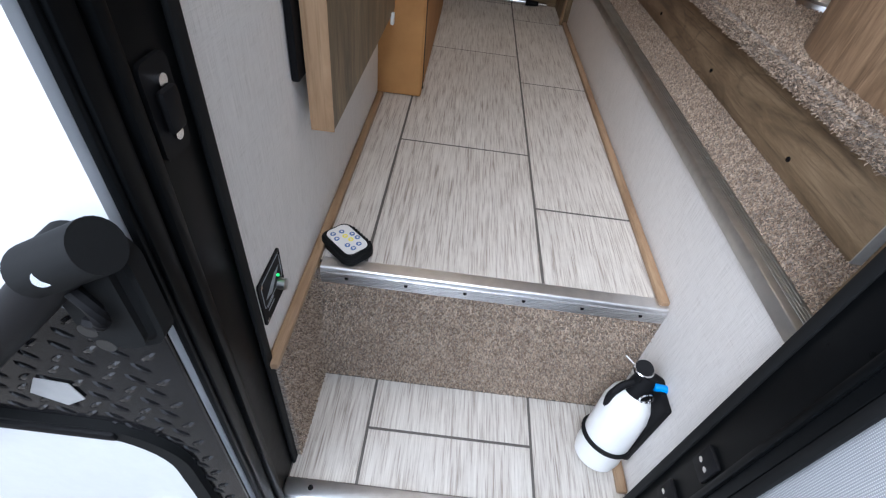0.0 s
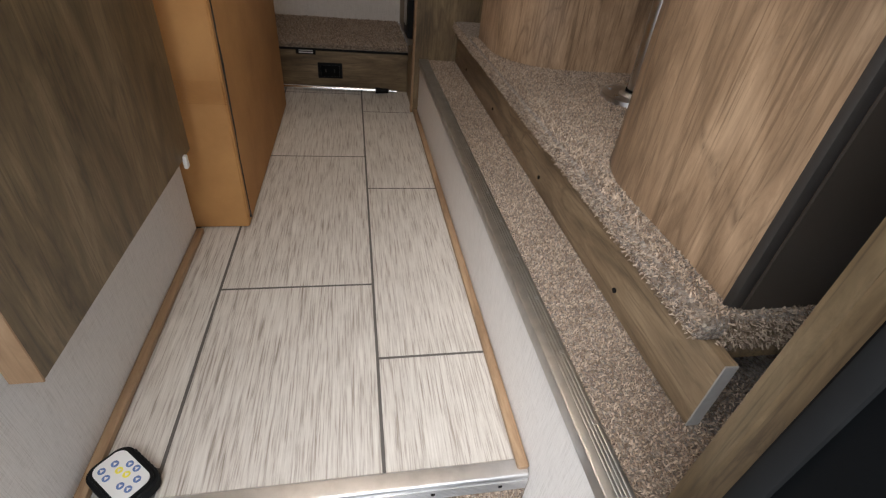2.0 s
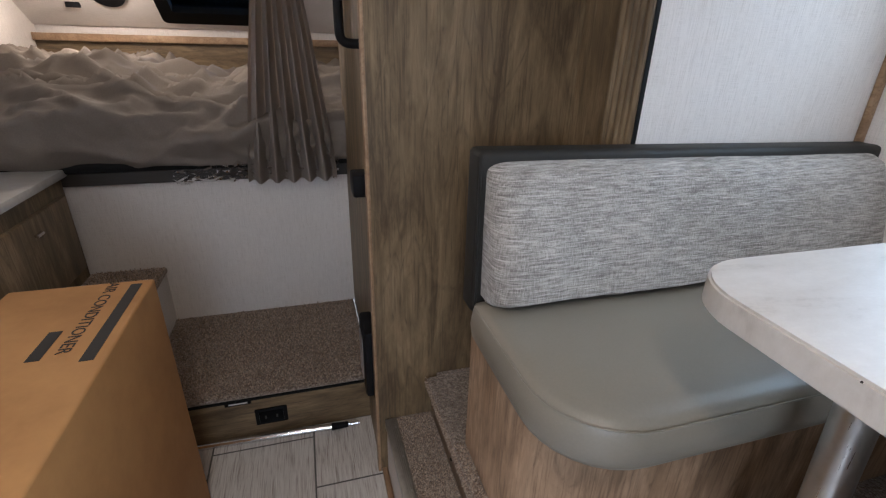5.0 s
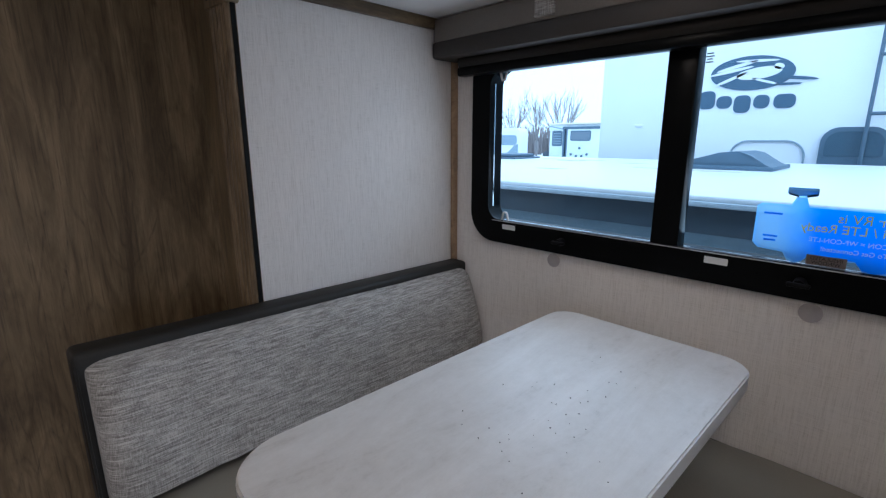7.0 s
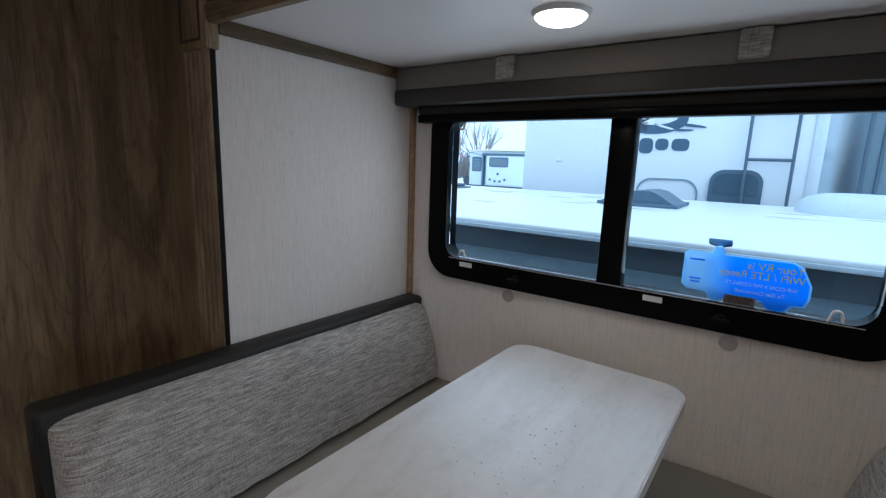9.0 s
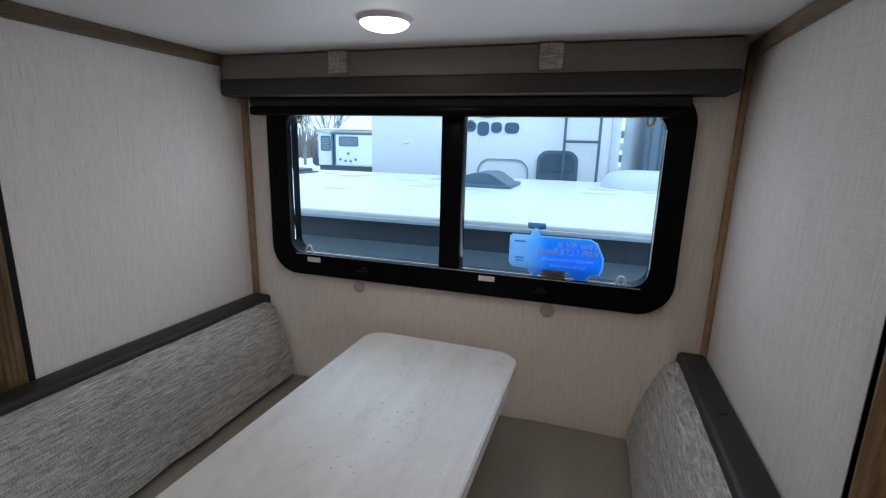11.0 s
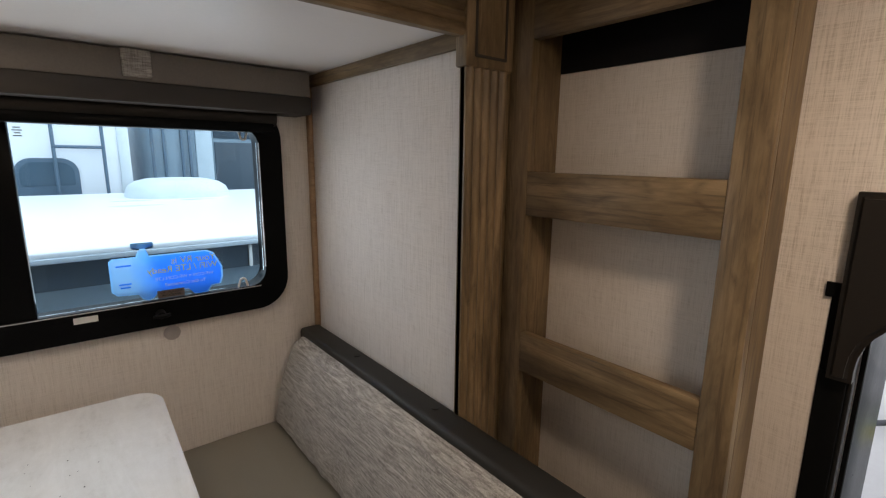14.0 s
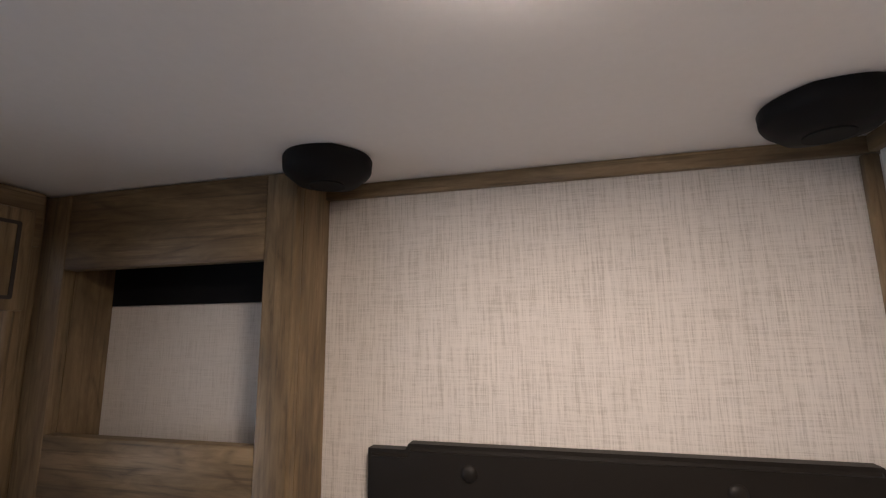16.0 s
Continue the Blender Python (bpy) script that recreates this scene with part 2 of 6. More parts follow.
def tuft_mat(name, dark, mid, light):
    n = Nodes(name)
    v = n.scaled(1, 1, 1)
    f = n.math("ADD", n.math("MULTIPLY", n.island(), 0.72), n.math("MULTIPLY", n.noise(v, 12, 4), 0.28))
    n.put("Base Color", n.ramp(f, ((0.1, dark), (0.45, mid), (0.85, light))))
    n.put("Roughness", 0.85)
    n.put("Sheen Weight", 0.2)
    return n.mat


def weave():
    """Upholstery of fine crossed yarns with broken pale and dark slubs."""
    n = Nodes("nubby_woven_fabric")
    a = n.noise(n.scaled(28, 28, 410), 1.0, 2, 0.6, 0.05)
    b = n.noise(n.scaled(450, 450, 38), 1.0, 2, 0.6, 0.05)
    slub = n.noise(n.scaled(15, 15, 300), 1.0, 3, 0.65)
    warp = n.noise(n.scaled(260, 260, 17), 1.0, 3, 0.65)
    big = n.noise(n.scaled(1, 1, 1), 9, 3)
    f = n.math("ADD", n.math("MULTIPLY", a, 0.52), n.math("ADD", n.math("MULTIPLY", b, 0.36), n.math("MULTIPLY", big, 0.12)))
    c = n.ramp(f, ((0.38, (0.185, 0.172, 0.156)), (0.48, (0.315, 0.298, 0.275)), (0.54, (0.405, 0.385, 0.357)), (0.62, (0.52, 0.497, 0.462))))
    c = n.mix(n.ramp(slub, ((0.60, (0, 0, 0)), (0.66, (0.75, 0.75, 0.75)))), c, (0.62, 0.60, 0.565))
    c = n.mix(n.ramp(slub, ((0.32, (0.5, 0.5, 0.5)), (0.38, (0, 0, 0)))), c, (0.10, 0.09, 0.085))
    c = n.mix(n.ramp(warp, ((0.64, (0, 0, 0)), (0.70, (0.6, 0.6, 0.6)))), c, (0.60, 0.58, 0.545))
    n.put("Base Color", c)
    n.put("Roughness", 0.9)
    n.put("Sheen Weight", 0.15)
    n.bump(n.math("ADD", f, n.math("MULTIPLY", slub, 0.4)), 0.8, 0.003)
    return n.mat


def marble_top():
    n = Nodes("pale_stone_laminate")
    v = n.scaled(1, 1, 1)
    a = n.noise(n.scaled(1.7, 6.5, 3), 2.2, 7, 0.75, 0.4)
    b = n.noise(v, 38, 6, 0.75)
    c = n.ramp(n.math("ADD", n.math("MULTIPLY", a, 0.7), n.math("MULTIPLY", b, 0.3)),
               ((0.30, (0.46, 0.435, 0.405)), (0.44, (0.60, 0.58, 0.55)), (0.6, (0.68, 0.665, 0.64))))
    n.put("Base Color", c)
    n.put("Roughness", n.math("ADD", n.math("MULTIPLY", b, 0.2), 0.32))
    n.bump(b, 0.08, 0.0005)
    return n.mat


def cardboard():
    n = Nodes("brown_cardboard")
    v = n.scaled(1, 1, 1)
    flute = n.wave(n.scaled(1, 1, 1), 90, 0.3, "Y")
    blotch = n.noise(v, 6, 5, 0.65)
    n.put("Base Color", n.ramp(blotch, ((0.3, (0.40, 0.195, 0.066)), (0.7, (0.53, 0.275, 0.098)))))
    n.put("Roughness", 0.8)
    n.bump(n.math("ADD", n.math("MULTIPLY", flute, 0.4), n.noise(v, 300, 3)), 0.15, 0.0006)
    return n.mat


def brushed(name, colour=(0.62, 0.62, 0.63), rough=0.32, axis="x"):
    n = Nodes(name)
    s = {"x": (3, 300, 300), "y": (300, 3, 300), "z": (300, 300, 3)}[axis]
    f = n.noise(n.scaled(*s), 1.0, 3)
    g = n.noise(n.scaled(1, 1, 1), 30, 5)
    n.put("Base Color", n.mix(n.ramp(g, ((0.45, (0, 0, 0)), (0.8, (0.5, 0.5, 0.5)))), colour, tuple(c * 0.6 for c in colour)))
    n.put("Metallic", 1.0)
    n.put("Roughness", n.math("ADD", n.math("MULTIPLY", f, 0.2), n.math("ADD", n.math("MULTIPLY", g, 0.15), rough - 0.15)))
    n.bump(f, 0.1, 0.0003)
    return n.mat


def screen_cloth():
    """Grey insect-screen cloth: a fine square mesh over a pale panel."""
    n = Nodes("grey_screen_cloth")
    v = n.scaled(1, 1, 1)
    a = n.wave(v, 130, 0.0, "Y", 0.0)
    b = n.wave(v, 130, 0.0, "Z", 0.0)
    f = n.math("MULTIPLY", a, b)
    big = n.noise(v, 7, 3)
    n.put("Base Color", n.mix(n.math("MULTIPLY", big, 0.25), n.ramp(f, ((0.15, (0.33, 0.34, 0.36)), (0.5, (0.62, 0.63, 0.65)))), (0.40, 0.41, 0.43)))
    n.put("Roughness", 0.7)
    n.bump(f, 0.5, 0.0008)
    return n.mat


def glass(name, tint=(0.93, 0.97, 1.0)):
    n = Nodes(name)
    t = n.t
    g = t.nodes.new("ShaderNodeBsdfGlossy")
    g.inputs["Roughness"].default_value = 0.02
    tr = t.nodes.new("ShaderNodeBsdfTransparent")
    tr.inputs[0].default_value = (*tint, 1)
    mx = t.nodes.new("ShaderNodeMixShader")
    fr = t.nodes.new("ShaderNodeFresnel")
    fr.inputs[0].default_value = 1.3
    t.links.new(fr.outputs[0], mx.inputs[0])
    t.links.new(tr.outputs[0], mx.inputs[1])
    t.links.new(g.outputs[0], mx.inputs[2])
    t.links.new(mx.outputs[0], t.nodes["Material Output"].inputs[0])
    return n.mat


def film_print(name, colour):
    """Printed film that daylight shines through."""
    n = Nodes(name)
    n.put("Base Color", (*colour, 1))
    n.put("Roughness", 0.4)
    tl = n.t.nodes.new("ShaderNodeBsdfTranslucent")
    tl.inputs[0].default_value = (*colour, 1)
    mx = n.t.nodes.new("ShaderNodeMixShader")
    mx.inputs[0].default_value = 0.7
    n.t.links.new(n.b.outputs[0], mx.inputs[1])
    n.t.links.new(tl.outputs[0], mx.inputs[2])
    n.t.links.new(mx.outputs[0], n.t.nodes["Material Output"].inputs[0])
    return n.mat


def glow(name, colour, strength):
    n = Nodes(name)
    n.put("Base Color", (*colour, 1))
    n.put("Emission Color", (*colour, 1))
    n.put("Emission Strength", strength)
    return n.mat


WALLPAPER = linen("pale_linen_wallpaper", (0.70, 0.665, 0.63), (0.535, 0.495, 0.455))
WALLPAPER_REAR = linen("marked_linen_wallpaper", (0.69, 0.655, 0.62), (0.50, 0.463, 0.425), spread=0.10)
VINYL = floor_vinyl()
GROUT = plain("dark_grout_line", (0.11, 0.10, 0.09), 0.7)
WOOD_Z = wood("oak_laminate_upright", "z", (0.075, 0.051, 0.027), (0.182, 0.127, 0.067), (0.287, 0.208, 0.119))
WOOD_Y = wood("oak_laminate_lengthwise", "y", (0.075, 0.051, 0.027), (0.182, 0.127, 0.067), (0.287, 0.208, 0.119))
WOOD_X = wood("oak_laminate_crosswise", "x", (0.075, 0.051, 0.027), (0.182, 0.127, 0.067), (0.287, 0.208, 0.119))
EDGE_Z = wood("pale_oak_edge_upright", "z", (0.28, 0.165, 0.085), (0.40, 0.25, 0.14), (0.48, 0.32, 0.19))
TRIM_Y = wood("oak_trim_strip", "y", (0.22, 0.135, 0.075), (0.33, 0.215, 0.125), (0.42, 0.285, 0.17))
BASE_WOOD = wood("pale_oak_seat_base", "z", (0.155, 0.099, 0.058), (0.36, 0.238, 0.146), (0.525, 0.366, 0.236))
CARPET = carpet_mat("brown_carpet_backing", (0.14, 0.102, 0.074), (0.23, 0.175, 0.132), (0.42, 0.345, 0.275))
TUFT = tuft_mat("brown_carpet_yarn", (0.115, 0.077, 0.052), (0.315, 0.228, 0.162), (0.59, 0.47, 0.36))
ALU_X = brushed("worn_aluminium_cross", (0.76, 0.76, 0.77), 0.36, "x")
ALU_Y = brushed("worn_aluminium_long", (0.5, 0.49, 0.47), 0.38, "y")
STEEL = brushed("brushed_steel", (0.6, 0.6, 0.6), 0.3, "z")
CHROME = plain("chrome", (0.75, 0.75, 0.76), 0.15, 1.0, bump=0.02)
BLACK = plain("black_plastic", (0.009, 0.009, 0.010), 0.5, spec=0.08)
BLACK_GLOSS = plain("black_painted_aluminium", (0.0045, 0.005, 0.0055), 0.30, bump=0.0, spec=0.05)
RUBBER = plain("black_rubber", (0.010, 0.0105, 0.011), 0.7, spec=0.12)
PAD = plain("dark_brown_vinyl", (0.012, 0.010, 0.0083), 0.5, grain=200, bump=0.3, spec=0.3)
SEAT = plain("grey_green_vinyl", (0.235, 0.216, 0.178), 0.38, grain=220, vary=0.06, bump=0.35)
FABRIC = weave()
CAP = plain("charcoal_vinyl", (0.022, 0.0215, 0.0195), 0.55, grain=220, bump=0.3, spec=0.3)
TABLE = marble_top()
CEIL = plain("white_ceiling_panel", (0.79, 0.77, 0.755), 0.5, grain=90, vary=0.025, bump=0.1)
CARD = cardboard()
GLASS = glass("window_glass", (0.80, 0.93, 1.0))
WHITE = plain("white_enamel", (0.78, 0.78, 0.77), 0.3, vary=0.03, bump=0.03)
WHITE_EXT = plain("white_fibreglass", (0.72, 0.74, 0.77), 0.35, vary=0.04)
CURTAIN = plain("taupe_curtain_cloth", (0.40, 0.345, 0.295), 0.9, grain=400, bump=0.5)
VAL_LIGHT = plain("taupe_vinyl", (0.180, 0.160, 0.140), 0.6, grain=200, bump=0.25)
VAL_DARK = plain("espresso_vinyl", (0.034, 0.030, 0.027), 0.6, grain=200, bump=0.25)
TAG = FABRIC
INK = plain("black_ink", (0.02, 0.018, 0.016), 0.7)
DUVET = plain("grey_brown_duvet", (0.185, 0.156, 0.128), 0.75, grain=250, vary=0.2, bump=0.5)
AISLE_LAMP = glow("bright_lamp_lens", (1.0, 0.84, 0.68), LENS_GLOW * 4)
LAMP = glow("warm_lamp_lens", (1.0, 0.86, 0.70), LENS_GLOW)

# ---- large structure ----
CZ = 1.945          # main ceiling
SZ = 1.822          # slide-out ceiling
LX, RX = -0.10, 0.57
FRONT, REAR = 1.634, 0.312  # inner faces of the slide-out's end walls
WX = 1.715          # inner face of the window wall

floor = thing("floor", (0.23, 1.2, 0.0), "streaked grey vinyl tile floor of the aisle", "floor", "structure")
part("subfloor", one(-0.50, RX, 0.345, 2.20, -0.06, -0.0006), GROUT, floor)
entry_floor = thing("entry_floor", (0.23, 0.2, -0.33), "streaked grey vinyl tile on the entry step", "floor", "structure")
part("subfloor", one(LX, RX, 0.07, 0.336, -0.39, -0.3306), GROUT, entry_floor)

wall_left = thing("wall_left", (LX, 0.5, 0), "pale linen-print wall beside the entry", "wall", "structure")
part("panel", one(LX - 0.04, LX, 0.1225, 1.035, -0.34, CZ), WALLPAPER, wall_left)
part("return_panel", one(-0.50, LX - 0.04, 0.995, 1.035, -0.06, CZ), WALLPAPER, wall_left)
wall_galley = solid("wall_galley", one(-1.10, -1.06, 1.0, 4.4, -0.06, CZ), WALLPAPER, "pale linen-print wall behind the galley", "wall", "structure")

solid("trim_left", one(LX, LX + 0.018, 0.11, 1.035, 0, 0.016, 0.004), TRIM_Y, "thin oak trim strip along the floor", "trim", "structure")
solid("trim_right", one(RX - 0.02, RX - 0.001, 0.335, 2.185, 0, 0.014, 0.004), TRIM_Y, "thin oak trim strip along the slide-out sill", "trim", "structure")
solid("trim_right_low", one(RX - 0.022, RX - 0.001, 0.12, 0.305, -0.33, -0.316, 0.004), TRIM_Y, "thin oak trim strip at the entry step", "trim", "structure")

# sill wall under the slide-out, with carpeted top
sill = thing("wall_sill", (RX, 1.0, 0), "low pale wall under the slide-out sill", "wall", "structure")
part("panel", one(RX, RX + 0.03, 0.090, 1.93, -0.34, 0.207), WALLPAPER, sill)
part("top_board", one(RX + 0.006, 1.06, 0.10, 1.93, 0.18, 0.208), WOOD_Y, sill)
part("carpet", one(RX + 0.03, 1.06, 0.12, 1.93, 0.208, 0.218), CARPET, sill, "brown speckled carpet strip")

# entry riser
riser = thing("entry_riser", (0.23, 0.32, -0.33), "carpeted riser between the entry step and the aisle", "step", "structure")
part("board", prism(bmesh.new(), [(0.321, -0.334), (0.3365, -0.334), (0.348, -0.005), (0.3355, -0.005)], "x", LX, RX), WOOD_X, riser)
part("carpet", prism(bmesh.new(), [(0.312, -0.334), (0.3205, -0.334), (0.335, -0.012), (0.3265, -0.012)], "x", LX + 0.012, RX - 0.001), CARPET, riser, "brown speckled carpet")
part("side_carpet", one(LX, LX + 0.012, 0.123, 0.328, -0.334, -0.001), CARPET, riser, "brown speckled carpet")

# front end: riser, step and bed front wall
fs = thing("front_step", (0.1, 2.45, 0), "carpeted step up to the bed with oak riser", "step", "structure")
part("riser", one(-0.50, 0.552, 2.195, 2.215, -0.005, 0.174), WOOD_X, fs)
part("tread", one(-0.50, 0.552, 2.185, 2.76, 0.175, 0.196, 0.008), CARPET, fs, "brown carpet tread")
part("nose_strip", one(-0.50, 0.552, 2.180, 2.190, 0.170, 0.178, 0.001), RUBBER, fs, "black nose strip")
part("upper_riser", one(-0.50, -0.20, 2.46, 2.48, 0.196, 0.42), WALLPAPER, fs)
part("upper_side", one(-0.22, -0.20, 2.48, 2.76, 0.196, 0.42), WALLPAPER, fs)
part("upper_tread", one(-0.50, -0.19, 2.44, 2.76, 0.42, 0.445, 0.01), CARPET, fs, "brown carpet tread")
wall_bed = solid("wall_bed_front", one(-1.06, 0.60, 2.76, 2.80, 0.19, 0.84), WALLPAPER, "pale wall under the raised bed", "wall", "structure")

# front bulkhead and wardrobe side
wall_front = thing("wall_front", (0.8, 1.95, 0.2), "tall brown oak bulkhead panel beside the dinette", "wall", "structure")
part("panel", one(0.546, 1.10, 1.93, 1.955, 0.21, CZ), WOOD_Z, wall_front)
part("side_panel", one(0.556, 0.58, 1.955, 2.80, 0.0, CZ), WOOD_Z, wall_front)
part("corner_strip", one(0.538, 0.5475, 1.927, 1.957, 0.0, CZ, 0.003), TRIM_Y, wall_front)
solid("wall_front_low", one(0.5475, 0.60, 1.93, 2.2, -0.01, 0.21), WOOD_Z, "oak panel end at the aisle floor", "wall", "structure")

# right body wall around the slide-out opening
wall_right = thing("wall_right", (1.09, 1.0, 0.2), "oak-clad wall edges round the slide-out", "wall", "structure")
part("front_jamb", one(1.085, 1.12, 1.72, 1.935, 0.2, CZ), WOOD_Z, wall_right)
part("rear_jamb", one(1.085, 1.12, 0.04, 0.215, 0.2, CZ), WOOD_Z, wall_right)
part("header", one(1.085, 1.12, 0.2, 1.75, 1.87, CZ), WOOD_Y, wall_right)

# rear wall with the doorway
wall_rear = thing("wall_rear", (0.5, 0.05, 0), "warm linen-print rear wall above the entry door", "wall", "structure")
part("over_door", one(-0.14, 1.10, 0.0, 0.085, 1.43, CZ), WALLPAPER_REAR, wall_rear)
part("beside_door", one(0.650, 1.10, 0.0, 0.085, -0.35, 1.43), WALLPAPER, wall_rear)
part("hinge_side_face", one(0.5635, 0.650, 0.02, 0.085, -0.35, 1.43), WALLPAPER, wall_rear)
part("latch_side", one(-0.14, -0.115, 0.0, 0.085, -0.35, 1.43), WALLPAPER, wall_rear)
ext = thing("wall_exterior", (-0.7, -0.02, 0), "white outer shell with black diamond plate at the entry", "wall", "structure")
part("shell", one(-1.25, -0.109, -0.012, 0.0, 0.281, 2.1), WHITE_EXT, ext)
part("shell_top", one(-0.118, 1.35, -0.03, 0.0, 1.46, 2.1), WHITE_EXT, ext)
part("shell_side", one(0.66, 1.35, -0.03, 0.0, -0.4, 1.46), WHITE_EXT, ext)
part("shell_low", one(-1.25, -0.109, -0.010, 0.0, -0.6, 0.281), WHITE_EXT, ext)

ceiling = solid("ceiling", one(-1.1, 1.12, 0.0, 4.4, CZ, CZ + 0.04), CEIL, "smooth white ceiling panel", "ceiling", "structure")

# slide-out shell
so = thing("slide_out_shell", (1.4, 0.97, 0.36), "pale linen-print walls of the dinette slide-out", "wall", "structure")
part("front_panel", one(1.062, WX, FRONT, FRONT + 0.03, 0.36, SZ), WALLPAPER, so)
part("rear_panel", one(1.062, WX, REAR - 0.03, REAR, 0.36, SZ), WALLPAPER, so)
wall_window = part("window_panel", one(WX, WX + 0.04, REAR - 0.03, FRONT + 0.03, 0.36, SZ), WALLPAPER, so)
cut = one(WX - 0.05, WX + 0.1, 0.44, 1.50, 1.25, 1.69)
me_cut = mesh_of("cutter", cut)
cutter = bpy.data.objects.new("cutter", me_cut)
scene.collection.objects.link(cutter)
mod = wall_window.modifiers.new("opening", "BOOLEAN")
mod.object, mod.solver = cutter, "EXACT"
bpy.context.view_layer.update()
baked = bpy.data.meshes.new_from_object(wall_window.evaluated_get(bpy.context.evaluated_depsgraph_get()))
wall_window.modifiers.clear()
wall_window.data = baked
bpy.data.objects.remove(cutter)
solid("slide_ceiling", one(1.062, WX + 0.04, REAR - 0.03, FRONT + 0.03, SZ, SZ + 0.03), CEIL, "smooth white ceiling of the slide-out", "ceiling", "structure")
for y in (FRONT - 0.012, REAR):
    solid("trim_corner", one(WX - 0.022, WX, y, y + 0.012, 0.37, SZ, 0.003), TRIM_Y, "narrow oak corner strip of the slide-out", "trim", "structure")
    solid("trim_ceiling", one(1.07, WX - 0.02, y, y + 0.012, SZ - 0.03, SZ, 0.003), WOOD_X, "narrow oak strip under the slide-out ceiling", "trim", "structure")
    yy = FRONT - 0.004 if y > 1 else REAR + 0.003
    solid("trim_seal", one(1.052, 1.062, yy, yy + 0.008, 0.37, SZ), RUBBER, "black seal along the slide-out wall edge", "trim", "structure")

slide_floor = thing("slide_floor", (1.2, 0.97, 0.3), "brown speckled carpet floor of the slide-out", "floor", "structure")
part("deck", one(0.735, WX, 0.30, FRONT + 0.02, 0.30, 0.366), WOOD_Y, slide_floor)
part("carpet", one(0.728, WX, 0.295, FRONT + 0.02, 0.366, 0.376, 0.004), CARPET, slide_floor)
part("carpet_roll", one(0.692, 0.735, 0.295, FRONT + 0.28, 0.3365, 0.374, 0.012, 4), CARPET, slide_floor)
part("front_deck", one(0.73, 1.08, FRONT + 0.02, 1.928, 0.30, 0.37), CARPET, slide_floor)

# fascia of the slide-out: fluted rails and corner blocks


def fluted(axis, lo, hi, a0, a1, x):
    """A board with raised flutes; its face looks to -x."""
    bm = bmesh.new()
    pts = [(x + 0.018, a0), (x + 0.002, a0)]
    n = 5
    w = (a1 - a0) / n
    for k in range(n):
        for j in range(1, 7):
            a = a0 + w * (k + j / 6)
            pts.append((x + 0.002 - 0.006 * math.sin(math.pi * j / 6), a))
    pts.append((x + 0.018, a1))
    if axis == "y":
        prism(bm, pts, "y", lo, hi)
    else:
        prism(bm, pts, "z", lo, hi)
    return bm


solid("slide_fascia", fluted("y", 0.331, 1.624, 1.808, 1.902, 1.046), WOOD_Y, "fluted oak fascia rail above the dinette opening", "trim", "structure")
for y0, y1 in ((0.218, 0.327), (1.628, 1.738)):
    solid("fascia_column", fluted("z", 0.40, 1.763, y0 + 0.004, y1 - 0.004, 1.046), WOOD_Z, "fluted oak column at the slide-out edge", "trim", "structure")
    blk = thing("corner_block", (1.04, (y0 + y1) / 2, 1.755), "square oak corner block with an inset panel", "trim", "structure")
    part("block", one(1.040, 1.070, y0 - 0.003, y1 + 0.003, 1.760, 1.908, 0.004), WOOD_Z, blk)
    groove = ring(bmesh.new(), rrect(y0 + 0.016, y1 - 0.016, 1.776, 1.888, 0.003, 2), rrect(y0 + 0.021, y1 - 0.021, 1.781, 1.883, 0.002, 2), "x", 1.0385, 1.0405)
    part("groove", groove, VAL_DARK, blk, "dark groove line")
solid("fascia_shadow_board", one(1.066, 1.085, 0.19, 1.75, 1.86, CZ - 0.002), WOOD_Y, "dark oak backing above the fascia", "trim", "structure")

# ceiling trims
solid("trim_rear_ceiling", one(-0.095, 0.632, 0.085, 0.097, CZ - 0.022, CZ, 0.003), WOOD_X, "oak strip along the rear wall top", "trim", "structure")
part("upper_panel", one(LX, -0.074, 0.098, 1.03, 1.605, CZ), WALLPAPER, wall_left)
solid("trim_left_ceiling", one(-0.074, -0.062, 0.097, 1.03, CZ - 0.022, CZ, 0.003), WOOD_Y, "oak strip along the side wall top", "trim", "structure")
solid("trim_left_corner", one(-0.075, -0.058, 0.085, 0.096, 1.59, CZ - 0.022, 0.003), WOOD_Z, "oak corner strip beside the entry door", "trim", "structure")

# ---- doorway ----
door_1 = thing("door_frame", (0.23, 0.04, -0.35), "black aluminium entry door frame with weather seals", "door", "structure")
part("jamb", one(LX - 0.008, LX, -0.002, 0.122, -0.36, 1.325, 0.002), BLACK_GLOSS, door_1)
part("outer_strip", one(LX, LX + 0.006, 0.000, 0.020, -0.34, 1.43, 0.002), BLACK_GLOSS, door_1)
part("stop", one(LX, LX + 0.010, 0.026, 0.040, -0.34, 1.43, 0.003), BLACK_GLOSS, door_1)
part("seal", one(LX, LX + 0.007, 0.106, 0.124, -0.34, 1.32, 0.003), RUBBER, door_1)
part("flange", one(LX - 0.006, LX + 0.002, -0.006, 0.002, -0.36, 1.47, 0.002), BLACK_GLOSS, door_1)
JX = 0.531
part("hinge_jamb", one(JX, 0.563, -0.010, 0.0895, -0.36, 1.325, 0.002), BLACK_GLOSS, door_1)
part("hinge_jamb_top", one(JX, 0.563, -0.010, 0.084, 1.325, 1.45), BLACK_GLOSS, door_1)
part("hinge_seal", one(JX - 0.006, JX, 0.070, 0.086, -0.34, 1.32, 0.003), RUBBER, door_1)
part("hinge_stop", one(JX - 0.008, JX, 0.004, 0.014, -0.34, 1.43, 0.003), BLACK_GLOSS, door_1)
